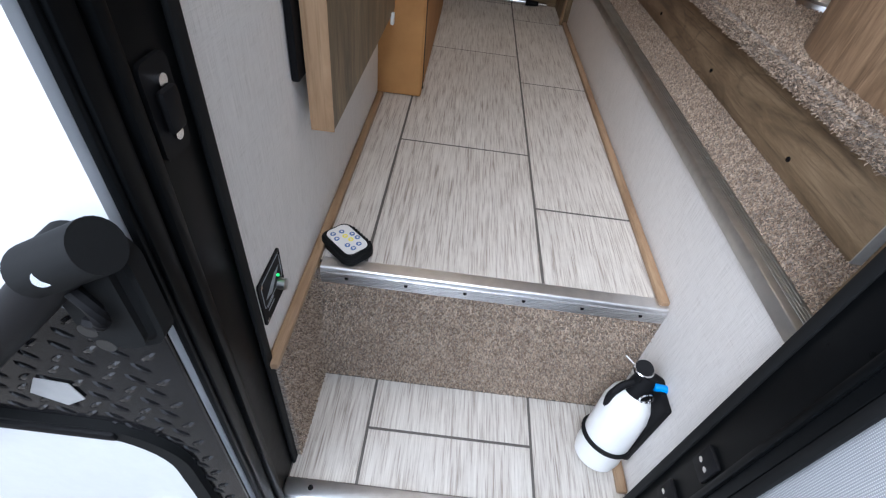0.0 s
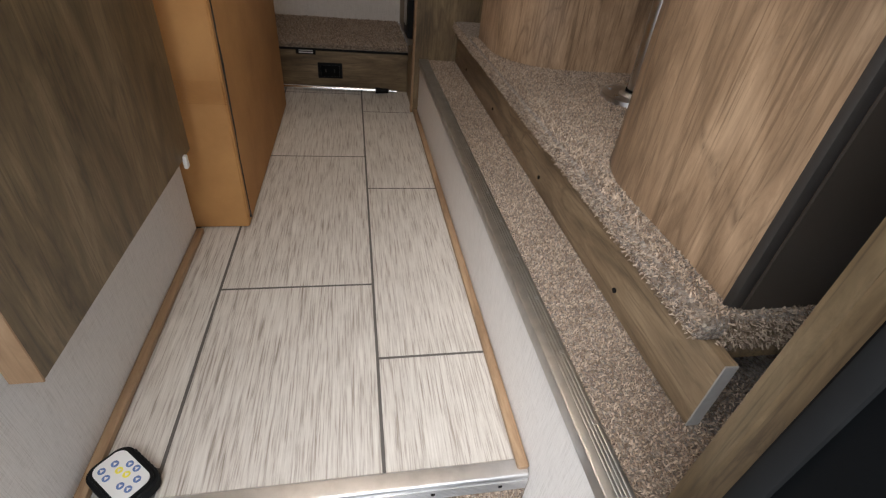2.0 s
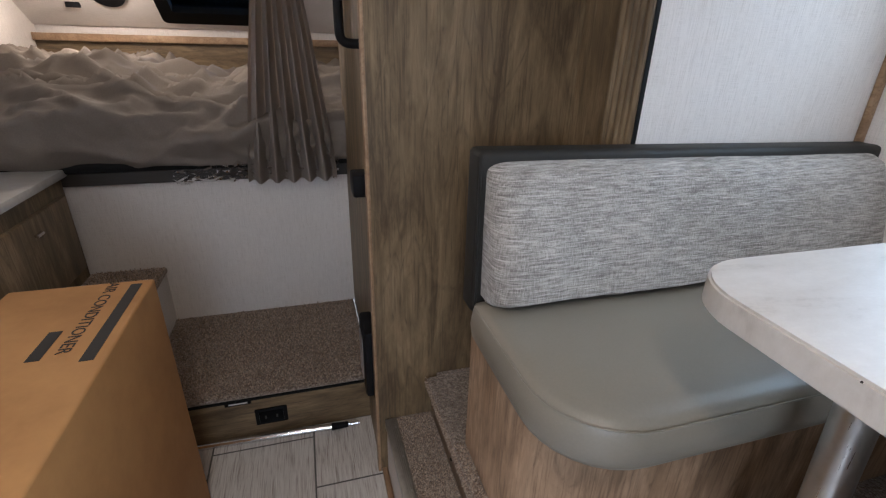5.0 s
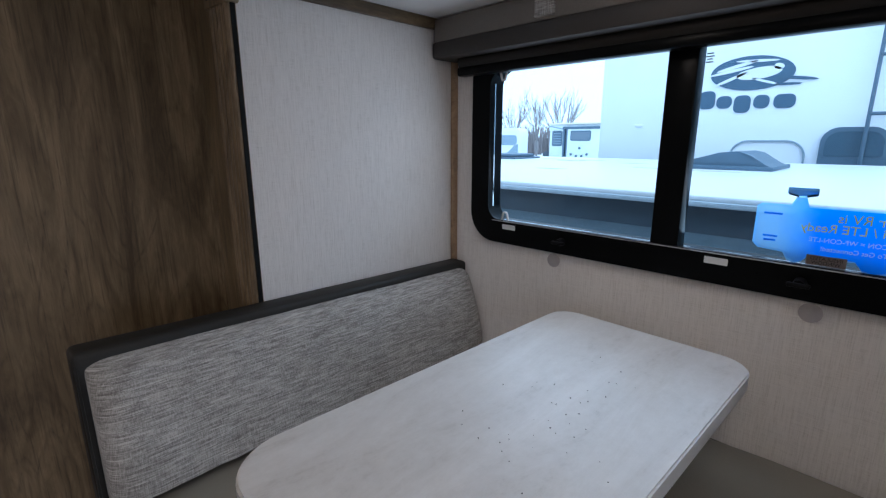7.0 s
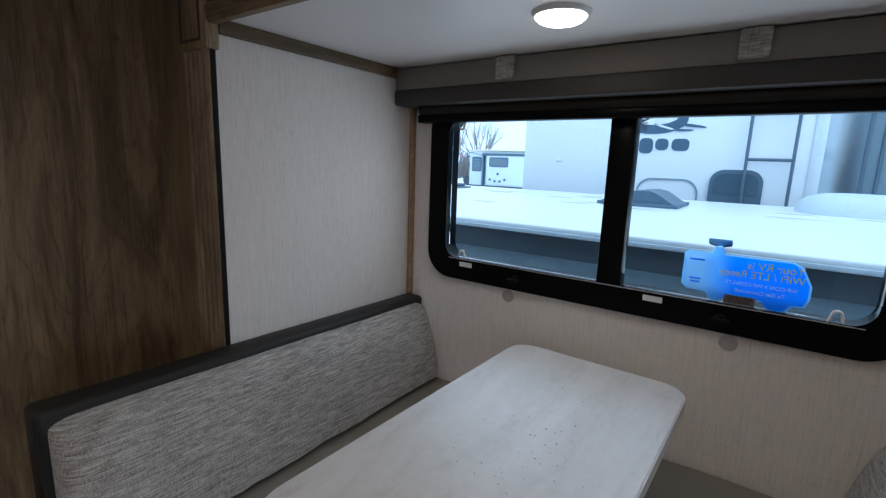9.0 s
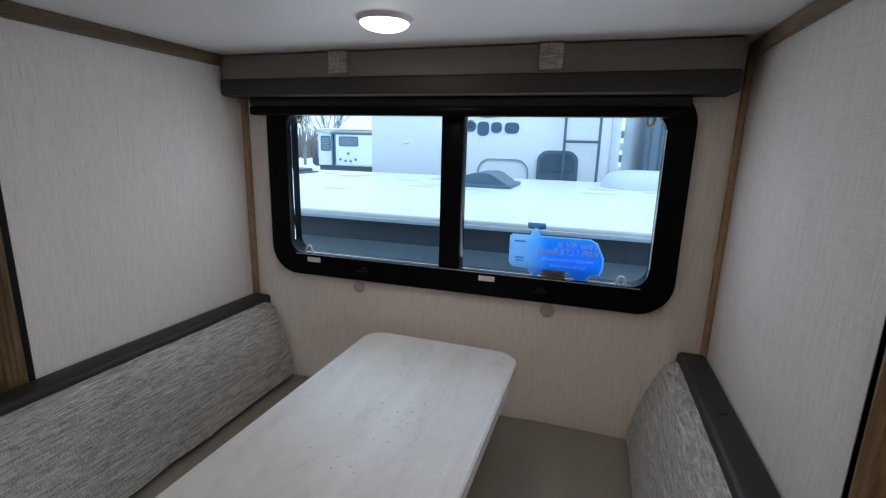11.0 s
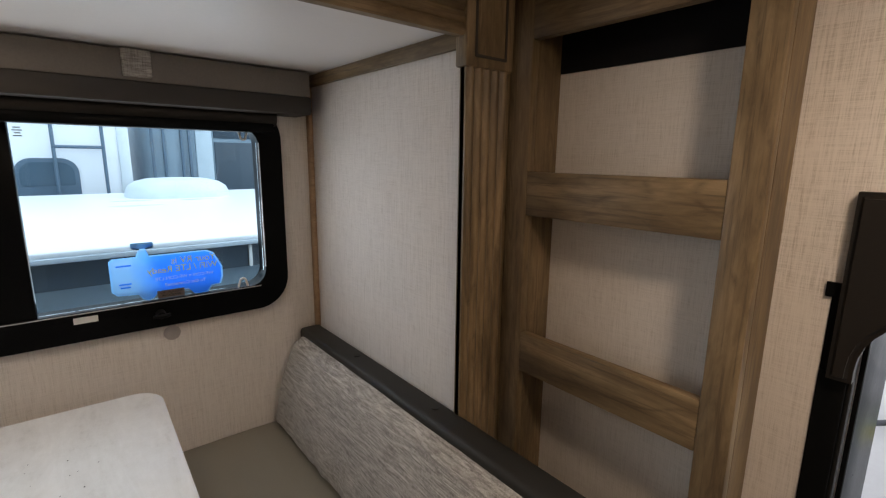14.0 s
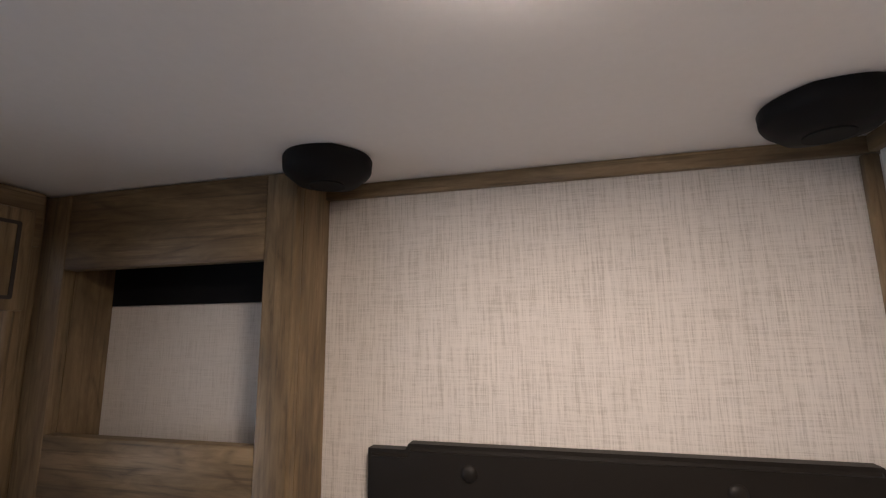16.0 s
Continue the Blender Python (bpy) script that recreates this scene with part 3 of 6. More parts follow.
part("weather_strip", one(JX, JX + 0.009, -0.024, -0.010, -0.34, 1.43, 0.003), RUBBER, door_1, "black rubber weather strip")
part("head", one(LX, RX, -0.012, 0.09, 1.43, 1.45), BLACK_GLOSS, door_1)
sill_bm = one(LX, RX, 0.045, 0.078, -0.345, -0.322, 0.003)
part("threshold", sill_bm, ALU_X, door_1, "aluminium threshold strip")
part("outer_sill", one(LX, RX, -0.04, 0.045, -0.36, -0.338), ALU_X, door_1, "aluminium sill")
for k in range(3):
    part("screw", rod(bmesh.new(), (LX + 0.05 + 0.24 * k, 0.062, -0.324), (LX + 0.05 + 0.24 * k, 0.062, -0.319), 0.005, 10), BLACK, door_1)

part("edge_line", one(JX - 0.0012, JX + 0.0005, 0.016, 0.0175, 0.95, 1.43), ALU_X, door_1, "thin pale edge line")

# strike plate
strike = thing("strike_plate", (LX, 0.07, 0.40), "black strike plate with two bright screws", "latch")
part("plate", prism(bmesh.new(), rrect(0.052, 0.090, 0.396, 0.476, 0.008, 5), "x", LX, LX + 0.004), BLACK, strike)
part("keeper", one(LX + 0.004, LX + 0.012, 0.060, 0.082, 0.418, 0.454, 0.004), BLACK, strike)
for z in (0.414, 0.458):
    part("screw", rod(bmesh.new(), (LX + 0.003, 0.073, z), (LX + 0.007, 0.073, z), 0.0055, 14), CHROME, strike, "bright screw head")

# open entry door
dr = thing("entry_door", (0.62, -0.32, -0.35), "open entry door with grey textured lower panel", "door", "structure")
part("leaf", one(0.556, 0.592, -0.66, -0.012, -0.36, 1.42, 0.004), BLACK_GLOSS, dr)
part("inner_panel", one(0.548, 0.556, -0.62, -0.013, -0.30, 0.368, 0.002), screen_cloth(), dr, "grey textured panel")
part("rail", one(0.546, 0.557, -0.66, -0.0125, 0.368, 0.40, 0.003), BLACK_GLOSS, dr)
hinge_y = 0.020
for z in (0.02, -0.10):
    hg = part("hinge", one(JX - 0.006, JX + 0.001, hinge_y, hinge_y + 0.035, z - 0.025, z + 0.025, 0.003), BLACK, dr)
    for dy in (0.010, 0.024):
        part("screw", rod(bmesh.new(), (JX - 0.008, hinge_y + dy, z), (JX - 0.005, hinge_y + dy, z), 0.004, 10), CHROME, hg)

for z in (1.185, 1.100, 0.62, 0.54):
    for dy, dz in ((0.0, 0.0), (-0.013, -0.009), (-0.001, -0.018)):
        part("rivet", rod(bmesh.new(), (0.557, -0.064 + dy, z + dz), (0.5525, -0.064 + dy, z + dz), 0.005, 10, 0.003), CHROME, dr, "bright rivet")

# padded header above the doorway
PAD_DX = -0.010
pad = thing("padded_header", (0.24, 0.09, 1.43), "dark brown padded vinyl header with buttons over the doorway", "header")
arch = [(0.562, 1.575), (0.510, 1.575), (0.505, 1.583), (-0.015, 1.583), (-0.02, 1.575), (-0.072, 1.575), (-0.072, 1.325), (-0.045, 1.325)]
for k in range(9):
    a = radians(180 - 90 * k / 8)
    arch.append((0.035 + 0.08 * math.cos(a), 1.345 + 0.085 * math.sin(a)))
for k in range(9):
    a = radians(90 - 90 * k / 8)
    arch.append((0.455 + 0.08 * math.cos(a), 1.345 + 0.085 * math.sin(a)))
arch += [(0.535, 1.325), (0.562, 1.325)]
pb = prism(bmesh.new(), [(a + PAD_DX, b - 0.003) for a, b in arch], "y", 0.086, 0.112)
bmesh.ops.bevel(pb, geom=[e for e in pb.edges if all(abs(v.co.y - 0.112) < 1e-5 for v in e.verts)], offset=0.008, segments=3, affect="EDGES")
part("pad", pb, PAD, pad)
for x, z in ((0.413, 1.550), (0.116, 1.547), (0.262, 1.472)):
    bm = bmesh.new()
    bmesh.ops.create_uvsphere(bm, u_segments=16, v_segments=8, radius=0.011, matrix=Matrix.Translation((x, 0.112, z)) @ Matrix.Diagonal((1, 0.5, 1, 1)))
    part("button", bm, PAD, pad)
    part("dimple", rod(bmesh.new(), (x, 0.1115, z), (x, 0.1124, z), 0.017, 20, 0.012), PAD, pad)

# ---- recessed shelf unit on the rear wall ----
shelf = thing("recessed_shelf", (0.84, 0.13, 0.22), "oak ladder shelf with open cubbies on the rear wall", "shelf")
SF = 0.176
part("stile", one(0.630, 0.677, SF - 0.02, SF, 0.22, CZ - 0.002, 0.002), WOOD_Z, shelf)
part("stile", one(1.030, 1.083, SF - 0.02, SF, 0.22, CZ - 0.002, 0.002), WOOD_Z, shelf)
part("side", one(0.630, 0.650, 0.0855, SF - 0.02, 0.22, CZ - 0.002), WOOD_Z, shelf)
part("side", one(1.030, 1.045, 0.0875, SF - 0.02, 0.22, CZ - 0.002), WOOD_Z, shelf)
part("top_rail", one(0.677, 1.030, SF - 0.02, SF, 1.823, CZ - 0.002, 0.002), WOOD_X, shelf)
for z1 in (1.583, 1.256, 0.93, 0.60):
    part("rail", one(0.677, 1.030, SF - 0.02, SF - 0.0005, z1 - 0.084, z1, 0.002), WOOD_X, shelf)
    part("shelf_board", one(0.650, 1.030, 0.0875, SF - 0.02, z1 - 0.060, z1 - 0.045), WOOD_X, shelf)
part("back", one(0.650, 1.030, 0.0858, 0.0885, 0.22, 1.77), WALLPAPER, shelf, "pale linen-print back")
# black sheet puts the shade of the top gap into colour
part("top_shade_sheet", one(0.650, 1.030, 0.0858, 0.0895, 1.772, 1.93), BLACK, shelf, "black sheet painted as the shade at the top")

# ---- dinette window ----
win = thing("window_1", (WX, 0.97, 1.2), "dinette window with rounded black frame and sliding pane", "window", "structure")
outer = rrect(0.402, 1.553, 1.192, 1.735, 0.085, 10)
inner = rrect(0.461, 1.486, 1.258, 1.680, 0.045, 10)
part("window_frame", ring(bmesh.new(), outer, inner, "x", WX - 0.012, WX + 0.045), BLACK_GLOSS, win)
part("inner_bead", ring(bmesh.new(), rrect(0.449, 1.498, 1.246, 1.692, 0.05, 10), rrect(0.465, 1.482, 1.261, 1.676, 0.042, 10), "x", WX - 0.018, WX - 0.006), BLACK_GLOSS, win)
part("mullion", one(WX - 0.014, WX + 0.03, 0.946, 1.006, 1.255, 1.685, 0.003), BLACK_GLOSS, win)
part("glazing_line", one(WX - 0.0195, WX - 0.0178, 0.48, 1.465, 1.2575, 1.2595), ALU_X, win, "thin bright line under the panes")
part("side_line", one(WX - 0.0195, WX - 0.0178, 0.4635, 0.4655, 1.31, 1.64), ALU_X, win, "thin bright line beside the pane")
for y0, y1 in ((0.462, 0.947), (1.005, 1.485)):
    p = part("pane", one(WX + 0.008, WX + 0.012, y0, y1, 1.259, 1.679), GLASS, win)
    p.visible_shadow = False
for y in (1.403, 0.866):
    part("tag", one(WX - 0.0195, WX - 0.0175, y - 0.022, y + 0.022, 1.236, 1.250), WHITE, win, "white label")
for y in (1.422, 0.525):
    hk = bmesh.new()
    tube(hk, bend((WX - 0.012, y - 0.014, 1.254), (WX - 0.012, y - 0.006, 1.284), (WX - 0.012, y + 0.006, 1.284), (WX - 0.012, y + 0.014, 1.254)), 0.003, 8)
    part("clip", hk, WHITE, win, "clear plastic clip")
for y in (1.44, 0.50):
    hk = bmesh.new()
    tube(hk, bend((WX - 0.012, y - 0.012, 1.674), (WX - 0.012, y - 0.005, 1.648), (WX - 0.012, y + 0.005, 1.648), (WX - 0.012, y + 0.012, 1.674)), 0.003, 8)
    part("upper_clip", hk, WHITE, win, "clear plastic clip")
for y in (1.232, 0.722):
    kn = rod(bmesh.new(), (WX - 0.012, y, 1.226), (WX - 0.034, y, 1.226), 0.011, 16, 0.009)
    bx(kn, WX - 0.040, WX - 0.030, y - 0.018, y + 0.018, 1.222, 1.230, 0.002)
    part("knob", kn, BLACK, win)

# roller shade and padded valance
shade = thing("roller_shade", (1.68, 0.99, 1.67), "black roller shade rolled up above the window", "window shade")
part("roll", rod(bmesh.new(), (1.672, 0.428, 1.704), (1.672, 1.565, 1.704), 0.022, 20), PAD, shade)
part("bottom_bar", one(1.655, 1.690, 0.434, 1.573, 1.665, 1.690, 0.006), BLACK_GLOSS, shade, "glossy bottom bar")
val = thing("window_valance", (1.66, 0.97, 1.728), "two-tone brown padded valance across the window top", "valance")
part("upper_band", one(1.616, WX - 0.001, 0.350, FRONT - 0.006, 1.756, 1.8185, 0.006), VAL_LIGHT, val, "taupe band")
part("lower_band", one(1.612, WX - 0.001, 0.348, FRONT - 0.004, 1.712, 1.758, 0.008), VAL_DARK, val, "dark brown band")
for y in (1.258, 0.727):
    part("strap", one(1.608, 1.620, y - 0.026, y + 0.026, 1.764, 1.8195, 0.003), TAG, val, "woven fabric strap")

# sticker on the pane
st = thing("window_sticker", (WX + 0.006, 0.69, 1.26), "blue camper-shaped sticker with yellow writing seen from behind", "sticker")


def faded_print(y_pale, y_full):
    """Blue film whose print fades towards one end."""
    n = Nodes("faded_blue_print")
    sep = n.t.nodes.new("ShaderNodeSeparateXYZ")
    n.t.links.new(n.t.nodes.new("ShaderNodeNewGeometry").outputs["Position"], sep.inputs[0])
    f = n.math("MULTIPLY", n.math("SUBTRACT", sep.outputs[1], y_full), 1 / (y_pale - y_full))
    c = n.ramp(n.math("ADD", f, n.math("MULTIPLY", n.noise(n.scaled(1, 1, 1), 30, 2), 0.3)), ((0.0, (0.08, 0.46, 1.0)), (0.35, (0.28, 0.60, 0.95)), (0.75, (0.46, 0.70, 0.90))))
    n.put("Base Color", c)
    n.put("Roughness", 0.4)
    tl = n.t.nodes.new("ShaderNodeBsdfTranslucent")
    n.t.links.new(c, tl.inputs[0])
    mx = n.t.nodes.new("ShaderNodeMixShader")
    mx.inputs[0].default_value = 0.7
    n.t.links.new(n.b.outputs[0], mx.inputs[1])
    n.t.links.new(tl.outputs[0], mx.inputs[2])
    n.t.links.new(mx.outputs[0], n.t.nodes["Material Output"].inputs[0])
    return n.mat


BLUE = film_print("blue_print", (0.06, 0.42, 0.98))
PALE = film_print("pale_print", (0.42, 0.74, 1.0))
YELLOW = plain("yellow_print", (0.92, 0.80, 0.10), 0.4)
PALE_INK = plain("pale_ink", (0.86, 0.90, 0.95), 0.4)
SD = 0.008      # the sticker's offset along the pane
outline = [(0.800, 1.360), (0.793, 1.366), (0.748, 1.366), (0.740, 1.384), (0.756, 1.388), (0.756, 1.397), (0.712, 1.397), (0.712, 1.388), (0.728, 1.384), (0.722, 1.366), (0.600, 1.366), (0.584, 1.358),
           (0.566, 1.322), (0.566, 1.296), (0.572, 1.278), (0.592, 1.276), (0.603, 1.262), (0.618, 1.258), (0.634, 1.262), (0.645, 1.276), (0.712, 1.276), (0.720, 1.266), (0.730, 1.262), (0.742, 1.266), (0.750, 1.279), (0.790, 1.282), (0.800, 1.292)]
outline = [(a + SD, b) for a, b in outline]
cy, cz = 0.685 + SD, 1.318
part("border", ring(bmesh.new(), [(cy + (a - cy) * 1.035, cz + (b - cz) * 1.06) for a, b in outline], outline, "x", WX + 0.0042, WX + 0.0052), PALE, st, "pale blue border")
part("sheet", prism(bmesh.new(), outline, "x", WX + 0.0042, WX + 0.0052), faded_print(0.800 + SD, 0.715 + SD), st, "blue sheet that fades to pale at one end")
mir = Matrix(((0, 0, 1, 0), (1, 0, 0, 0), (0, 1, 0, 0), (0, 0, 0, 1)))
for body, size, y, z, mt, lab in (("Your RV is", 0.023, 0.628, 1.350, YELLOW, "yellow"), ("WiFi / LTE Ready", 0.022, 0.652, 1.330, YELLOW, "yellow"), ("WF-CON = WF-CON-LTE", 0.0115, 0.650, 1.308, PALE_INK, "pale"), ("To Get Connected!", 0.0115, 0.650, 1.292, PALE_INK, "pale")):
    writing("lettering", body, size, Matrix.Translation((WX + 0.0034, y + SD, z)) @ mir, mt, st, lab + " mirrored lettering")
for z, w in ((1.350, 0.030), (1.306, 0.024), (1.298, 0.020)):
    part("text_bar", one(WX + 0.0034, WX + 0.0040, 0.776 + SD - w / 2, 0.776 + SD + w / 2, z - 0.0018, z + 0.0018), BLUE, st, "blue line of small print")
il = thing("insulated_window_label", (WX + 0.005, 0.692, 1.26), "small grey label with dark print at the foot of the pane", "label")
part("plate", one(WX + 0.0030, WX + 0.0036, 0.663, 0.722, 1.2602, 1.279), plain("grey_brown_film", (0.20, 0.16, 0.14), 0.5), il)
for body, z in (("INSULATED", 1.2735), ("WINDOW", 1.2655)):
    writing("lettering", body, 0.0092, Matrix.Translation((WX + 0.0026, 0.692, z)) @ mir, INK, il, "dark mirrored lettering")
gm = thing("glass_mark", (WX + 0.005, 0.932, 1.65), "tiny grey maker mark printed on the pane", "label")
for k, w in enumerate((0.012, 0.016, 0.010, 0.014)):
    part("text_bar", one(WX + 0.0066, WX + 0.0072, 0.932 - w / 2, 0.932 + w / 2, 1.657 - 0.0055 * k, 1.6595 - 0.0055 * k), plain("grey_etched_print", (0.25, 0.30, 0.34), 0.6), gm, "grey line of print")

# ---- dinette benches ----


def cushion(x0, x1, y0, y1, z0, z1, r):
    """A stuffed seat: rounded outlines stacked from the underside to the crowned top."""
    levels = ((0.0, 0.016), (0.006, 0.006), (0.018, 0.0), (0.05, -0.004), (0.085, 0.0), (0.098, 0.006), (0.106, 0.018), (0.110, 0.04), (0.113, 0.09), (0.115, 0.14))
    bm = bmesh.new()
    k = (z1 - z0) / 0.115
    rings = []
    for h, inset in levels:
        rs = [max(0.012, q - inset) if q > 0 else 0.012 for q in r]
        rings.append([bm.verts.new((a, b, z0 + h * k + 0.002 * noise.noise(Vector((a * 6, b * 6, 1))))) for a, b in rrect(x0 + inset, x1 - min(inset, 0.02), y0 + inset, y1 - inset, rs, 8)])
    for a, b in zip(rings, rings[1:]):
        n = len(a)
        for i in range(n):
            bm.faces.new((a[i], a[(i + 1) % n], b[(i + 1) % n], b[i]))
    bm.faces.new(rings[0][::-1])
    bm.faces.new(rings[-1])
    return bm


def lift(bm, front):
    """Raises the aisle end of the front bench's back."""
    if front:
        for v in bm.verts:
            v.co.z += 0.020 * max(0.0, 1.70 - v.co.x) * min(1.0, max(0.0, (v.co.z - 0.86) / 0.2))
    return bm


def bench(front):
    """A bench seat; front is True for the one at the bulkhead, which faces the door end."""
    s = 1 if front else -1
    wall = FRONT if front else REAR
    edge = 1.18 if front else 0.865      # seat edge
    base = 1.285 if front else 0.83
    b = thing("dinette_bench", (1.2, wall, 0.376), "dinette bench, grey-green vinyl seat, woven back, " + ("beside the bulkhead" if front else "beside the entry"), "bench", group="dinette benches")
    lo, hi = sorted((base, wall - s * 0.0))
    rr = (0.19, 0, 0, 0) if front else (0, 0, 0, 0.25)
    under = 0.752 if front else 0.732     # underside of the seat
    part("base", prism(bmesh.new(), rrect(0.725 if front else 0.735, WX - 0.004, lo, hi, rr, 12), "z", 0.377, under), BASE_WOOD, b, "pale oak base with rounded corner")
    lo, hi = sorted((edge, wall - s * 0.075))
    rr = (0.14, 0.0, 0.0, 0.02) if front else (0.02, 0.0, 0.0, 0.12)
    part("seat", cushion(0.690 if front else 0.733, WX - 0.006, lo, hi, under, 0.850, rr), SEAT, b, "grey-green vinyl cushion")
    pip = [(p[0] + 0.004, p[1], 0.832) for p in rrect(0.6895 if front else 0.7325, WX - 0.008, lo - 0.001, hi, rr, 8)]
    part("piping", tube(bmesh.new(), pip + pip[:1], 0.0016, 6), SEAT, b)
    # sloping backrest: profile in (y, z) extruded along x
    yb, yt = wall - s * 0.165, wall - s * 0.095
    back = bmesh.new()
    bx0 = 0.711 if front else 0.726
    nx, nz = 40, 14
    grid = []
    for i in range(nx + 1):
        e = math.sin((i / nx - 0.5) * math.pi)      # closer rows towards both ends
        x = bx0 + (WX - 0.02 - bx0) * (e + 1) / 2
        row = []
        for j in range(nz + 1):
            t = j / nz
            z = 0.850 + 0.245 * t
            u, w = e, 2 * t - 1
            edge_in = (1 - math.sqrt(max(0, 1 - (max(0, abs(u) - 0.91) / 0.09) ** 2))) * 0.038 + (max(0, abs(w) - 0.80) / 0.20) ** 2.2 * 0.030
            y = yb + (yt - yb) * t - s * 0.012 * (1 - w * w) + s * edge_in
            y += 0.004 * noise.noise(Vector((x * 6, z * 9, s))) + 0.0045 * (1.2 - t) * noise.noise(Vector((x * 26, z * 4, s + 3)))
            row.append(back.verts.new((x, y, z)))
        grid.append(row)
    for i in range(nx):
        for j in range(nz):
            back.faces.new((grid[i][j], grid[i + 1][j], grid[i + 1][j + 1], grid[i][j + 1]))
    rim = [grid[i][0] for i in range(nx + 1)] + [grid[nx][j] for j in range(1, nz + 1)] + [grid[i][nz] for i in range(nx - 1, -1, -1)] + [grid[0][j] for j in range(nz - 1, 0, -1)]
    out = [back.verts.new((v.co.x, wall - s * 0.062, v.co.z)) for v in rim]
    for k in range(len(rim)):
        j = (k + 1) % len(rim)
        back.faces.new((rim[k], rim[j], out[j], out[k]))
    part("backrest", lift(back, front), FABRIC, b, "nubby cream and grey woven backrest")
    lo, hi = sorted((wall - s * 0.002, wall - s * 0.066))
    cap = bmesh.new()
    bx(cap, 0.696 if front else 0.722, WX - 0.012, lo, hi, 0.80, 1.112, 0.012, 3)
    part("back_shell", lift(cap, front), CAP, b, "charcoal vinyl shell and top edge")
    if front:
        prof_ = [(wall - s * 0.003, 0.80), (wall - s * 0.075, 0.82), (wall - s * 0.078, 0.85), (wall - s * 0.064, 1.106), (wall - s * 0.003, 1.108)]
    else:
        prof_ = [(wall - s * 0.003, 0.722), (wall - s * 0.100, 0.726), (wall - s * 0.104, 0.85), (wall - s * 0.070, 1.106), (wall - s * 0.003, 1.108)]
    sd = prism(bmesh.new(), prof_, "x", 0.698 if front else 0.704, 0.7105 if front else 0.7255)
    bmesh.ops.bevel(sd, geom=sd.edges[:], offset=0.004, segments=2, affect="EDGES")
    part("side_panel", lift(sd, front), CAP, b, "charcoal vinyl side panel")
    for x in (1.10, 1.42):
        part("button", rod(bmesh.new(), (x, wall - s * 0.03, 1.110), (x, wall - s * 0.03, 1.1145), 0.008, 12), CAP, b)
    if front:
        so_ = part("socket", one(0.990, 1.086, base - 0.006, base + 0.004, 0.668, 0.718, 0.012, 3), BLACK, b, "black socket plate")
        part("slot", one(1.012, 1.064, base - 0.008, base - 0.005, 0.683, 0.703, 0.004), RUBBER, so_)
    if not front:
        part("corner_edge", one(0.730, 0.748, 0.3105, 0.3235, 0.374, 0.711, 0.003), VAL_DARK, b, "black edge strip")
        # brown end panel coloured darker to carry the shadow it stands in
        part("end_panel", one(0.748, 1.058, 0.3085, 0.3118, 0.377, 0.711), plain("shaded_brown_board", (0.050, 0.040, 0.032), 0.6), b, "plain brown end panel, colour darkened for its shade")
    return b


bench(True)
bench(False)

# ---- dinette table ----
tb = thing("dinette_table", (1.2, 0.97, 0.376), "pale stone-look dinette table on a steel pedestal", "table")
top = prism(bmesh.new(), rrect(0.790, 1.612, 0.754, 1.175, (0.085, 0.060, 0.055, 0.085), 10), "z", 1.047, 1.08)
bmesh.ops.bevel(top, geom=[e for e in top.edges if abs(e.verts[0].co.z - e.verts[1].co.z) < 1e-6], offset=0.003, segments=2, affect="EDGES")
top.transform(Matrix.Translation((1.5, 0.96, 0)) @ Matrix.Rotation(radians(-1.4), 4, "Z") @ Matrix.Translation((-1.5, -0.96, 0)))
part("tabletop", top, TABLE, tb, "pale stone-look laminate top")
part("pole", rod(bmesh.new(), (1.000, 1.052, 0.388), (1.000, 1.082, 1.04), 0.0235, 28), STEEL, tb, "brushed steel pole")
fl = rod(bmesh.new(), (1.0, 1.052, 0.376), (1.0, 1.052, 0.388), 0.085, 36, 0.083)
rod(fl, (1.0, 1.052, 0.387), (1.0, 1.052, 0.396), 0.042, 28, 0.033)
part("flange", fl, STEEL, tb, "round steel floor flange")
part("collar", rod(bmesh.new(), (1.0, 1.052, 0.394), (1.0, 1.052, 0.402), 0.0275, 28), RUBBER, tb)
for k in range(6):
    a = 2 * math.pi * k / 6 + 0.3
    part("bolt", rod(bmesh.new(), (1.0 + 0.066 * math.cos(a), 1.052 + 0.066 * math.sin(a), 0.387), (1.0 + 0.066 * math.cos(a), 1.052 + 0.066 * math.sin(a), 0.3925), 0.006, 8), CHROME, tb)
part("upper_flange", rod(bmesh.new(), (0.998, 1.085, 1.030), (0.998, 1.085, 1.047), 0.06, 28, 0.08), STEEL, tb)

# ---- fascia board lying on the sill carpet ----
fb = thing("sill_board", (0.71, 1.1, 0.218), "loose oak fascia board along the slide-out edge", "board")
BOARD = wood("tan_oak_fascia_board", "y", (0.105, 0.070, 0.040), (0.245, 0.170, 0.100), (0.375, 0.270, 0.168))
part("board", one(0.712, 0.731, 0.262, 1.925, 0.219, 0.335, 0.002), BOARD, fb)
part("cut_end", one(0.7125, 0.7305, 0.2605, 0.2625, 0.2195, 0.3345), plain("grey_cut_end", (0.35, 0.34, 0.32), 0.7), fb, "raw grey cut end")
for y in (0.485, 0.869, 1.30, 1.70):
    part("screw", rod(bmesh.new(), (0.7125, y, 0.252), (0.7095, y, 0.252), 0.0045, 10), BLACK, fb)

# ---- cardboard box ----
bxt = thing("cardboard_box", (-0.03, 1.5, 0), "tall brown cardboard carton standing on the aisle floor", "box")
crt = one(-0.285, 0.019, 1.055, 1.962, 0.002, 0.752, 0.006, 3)


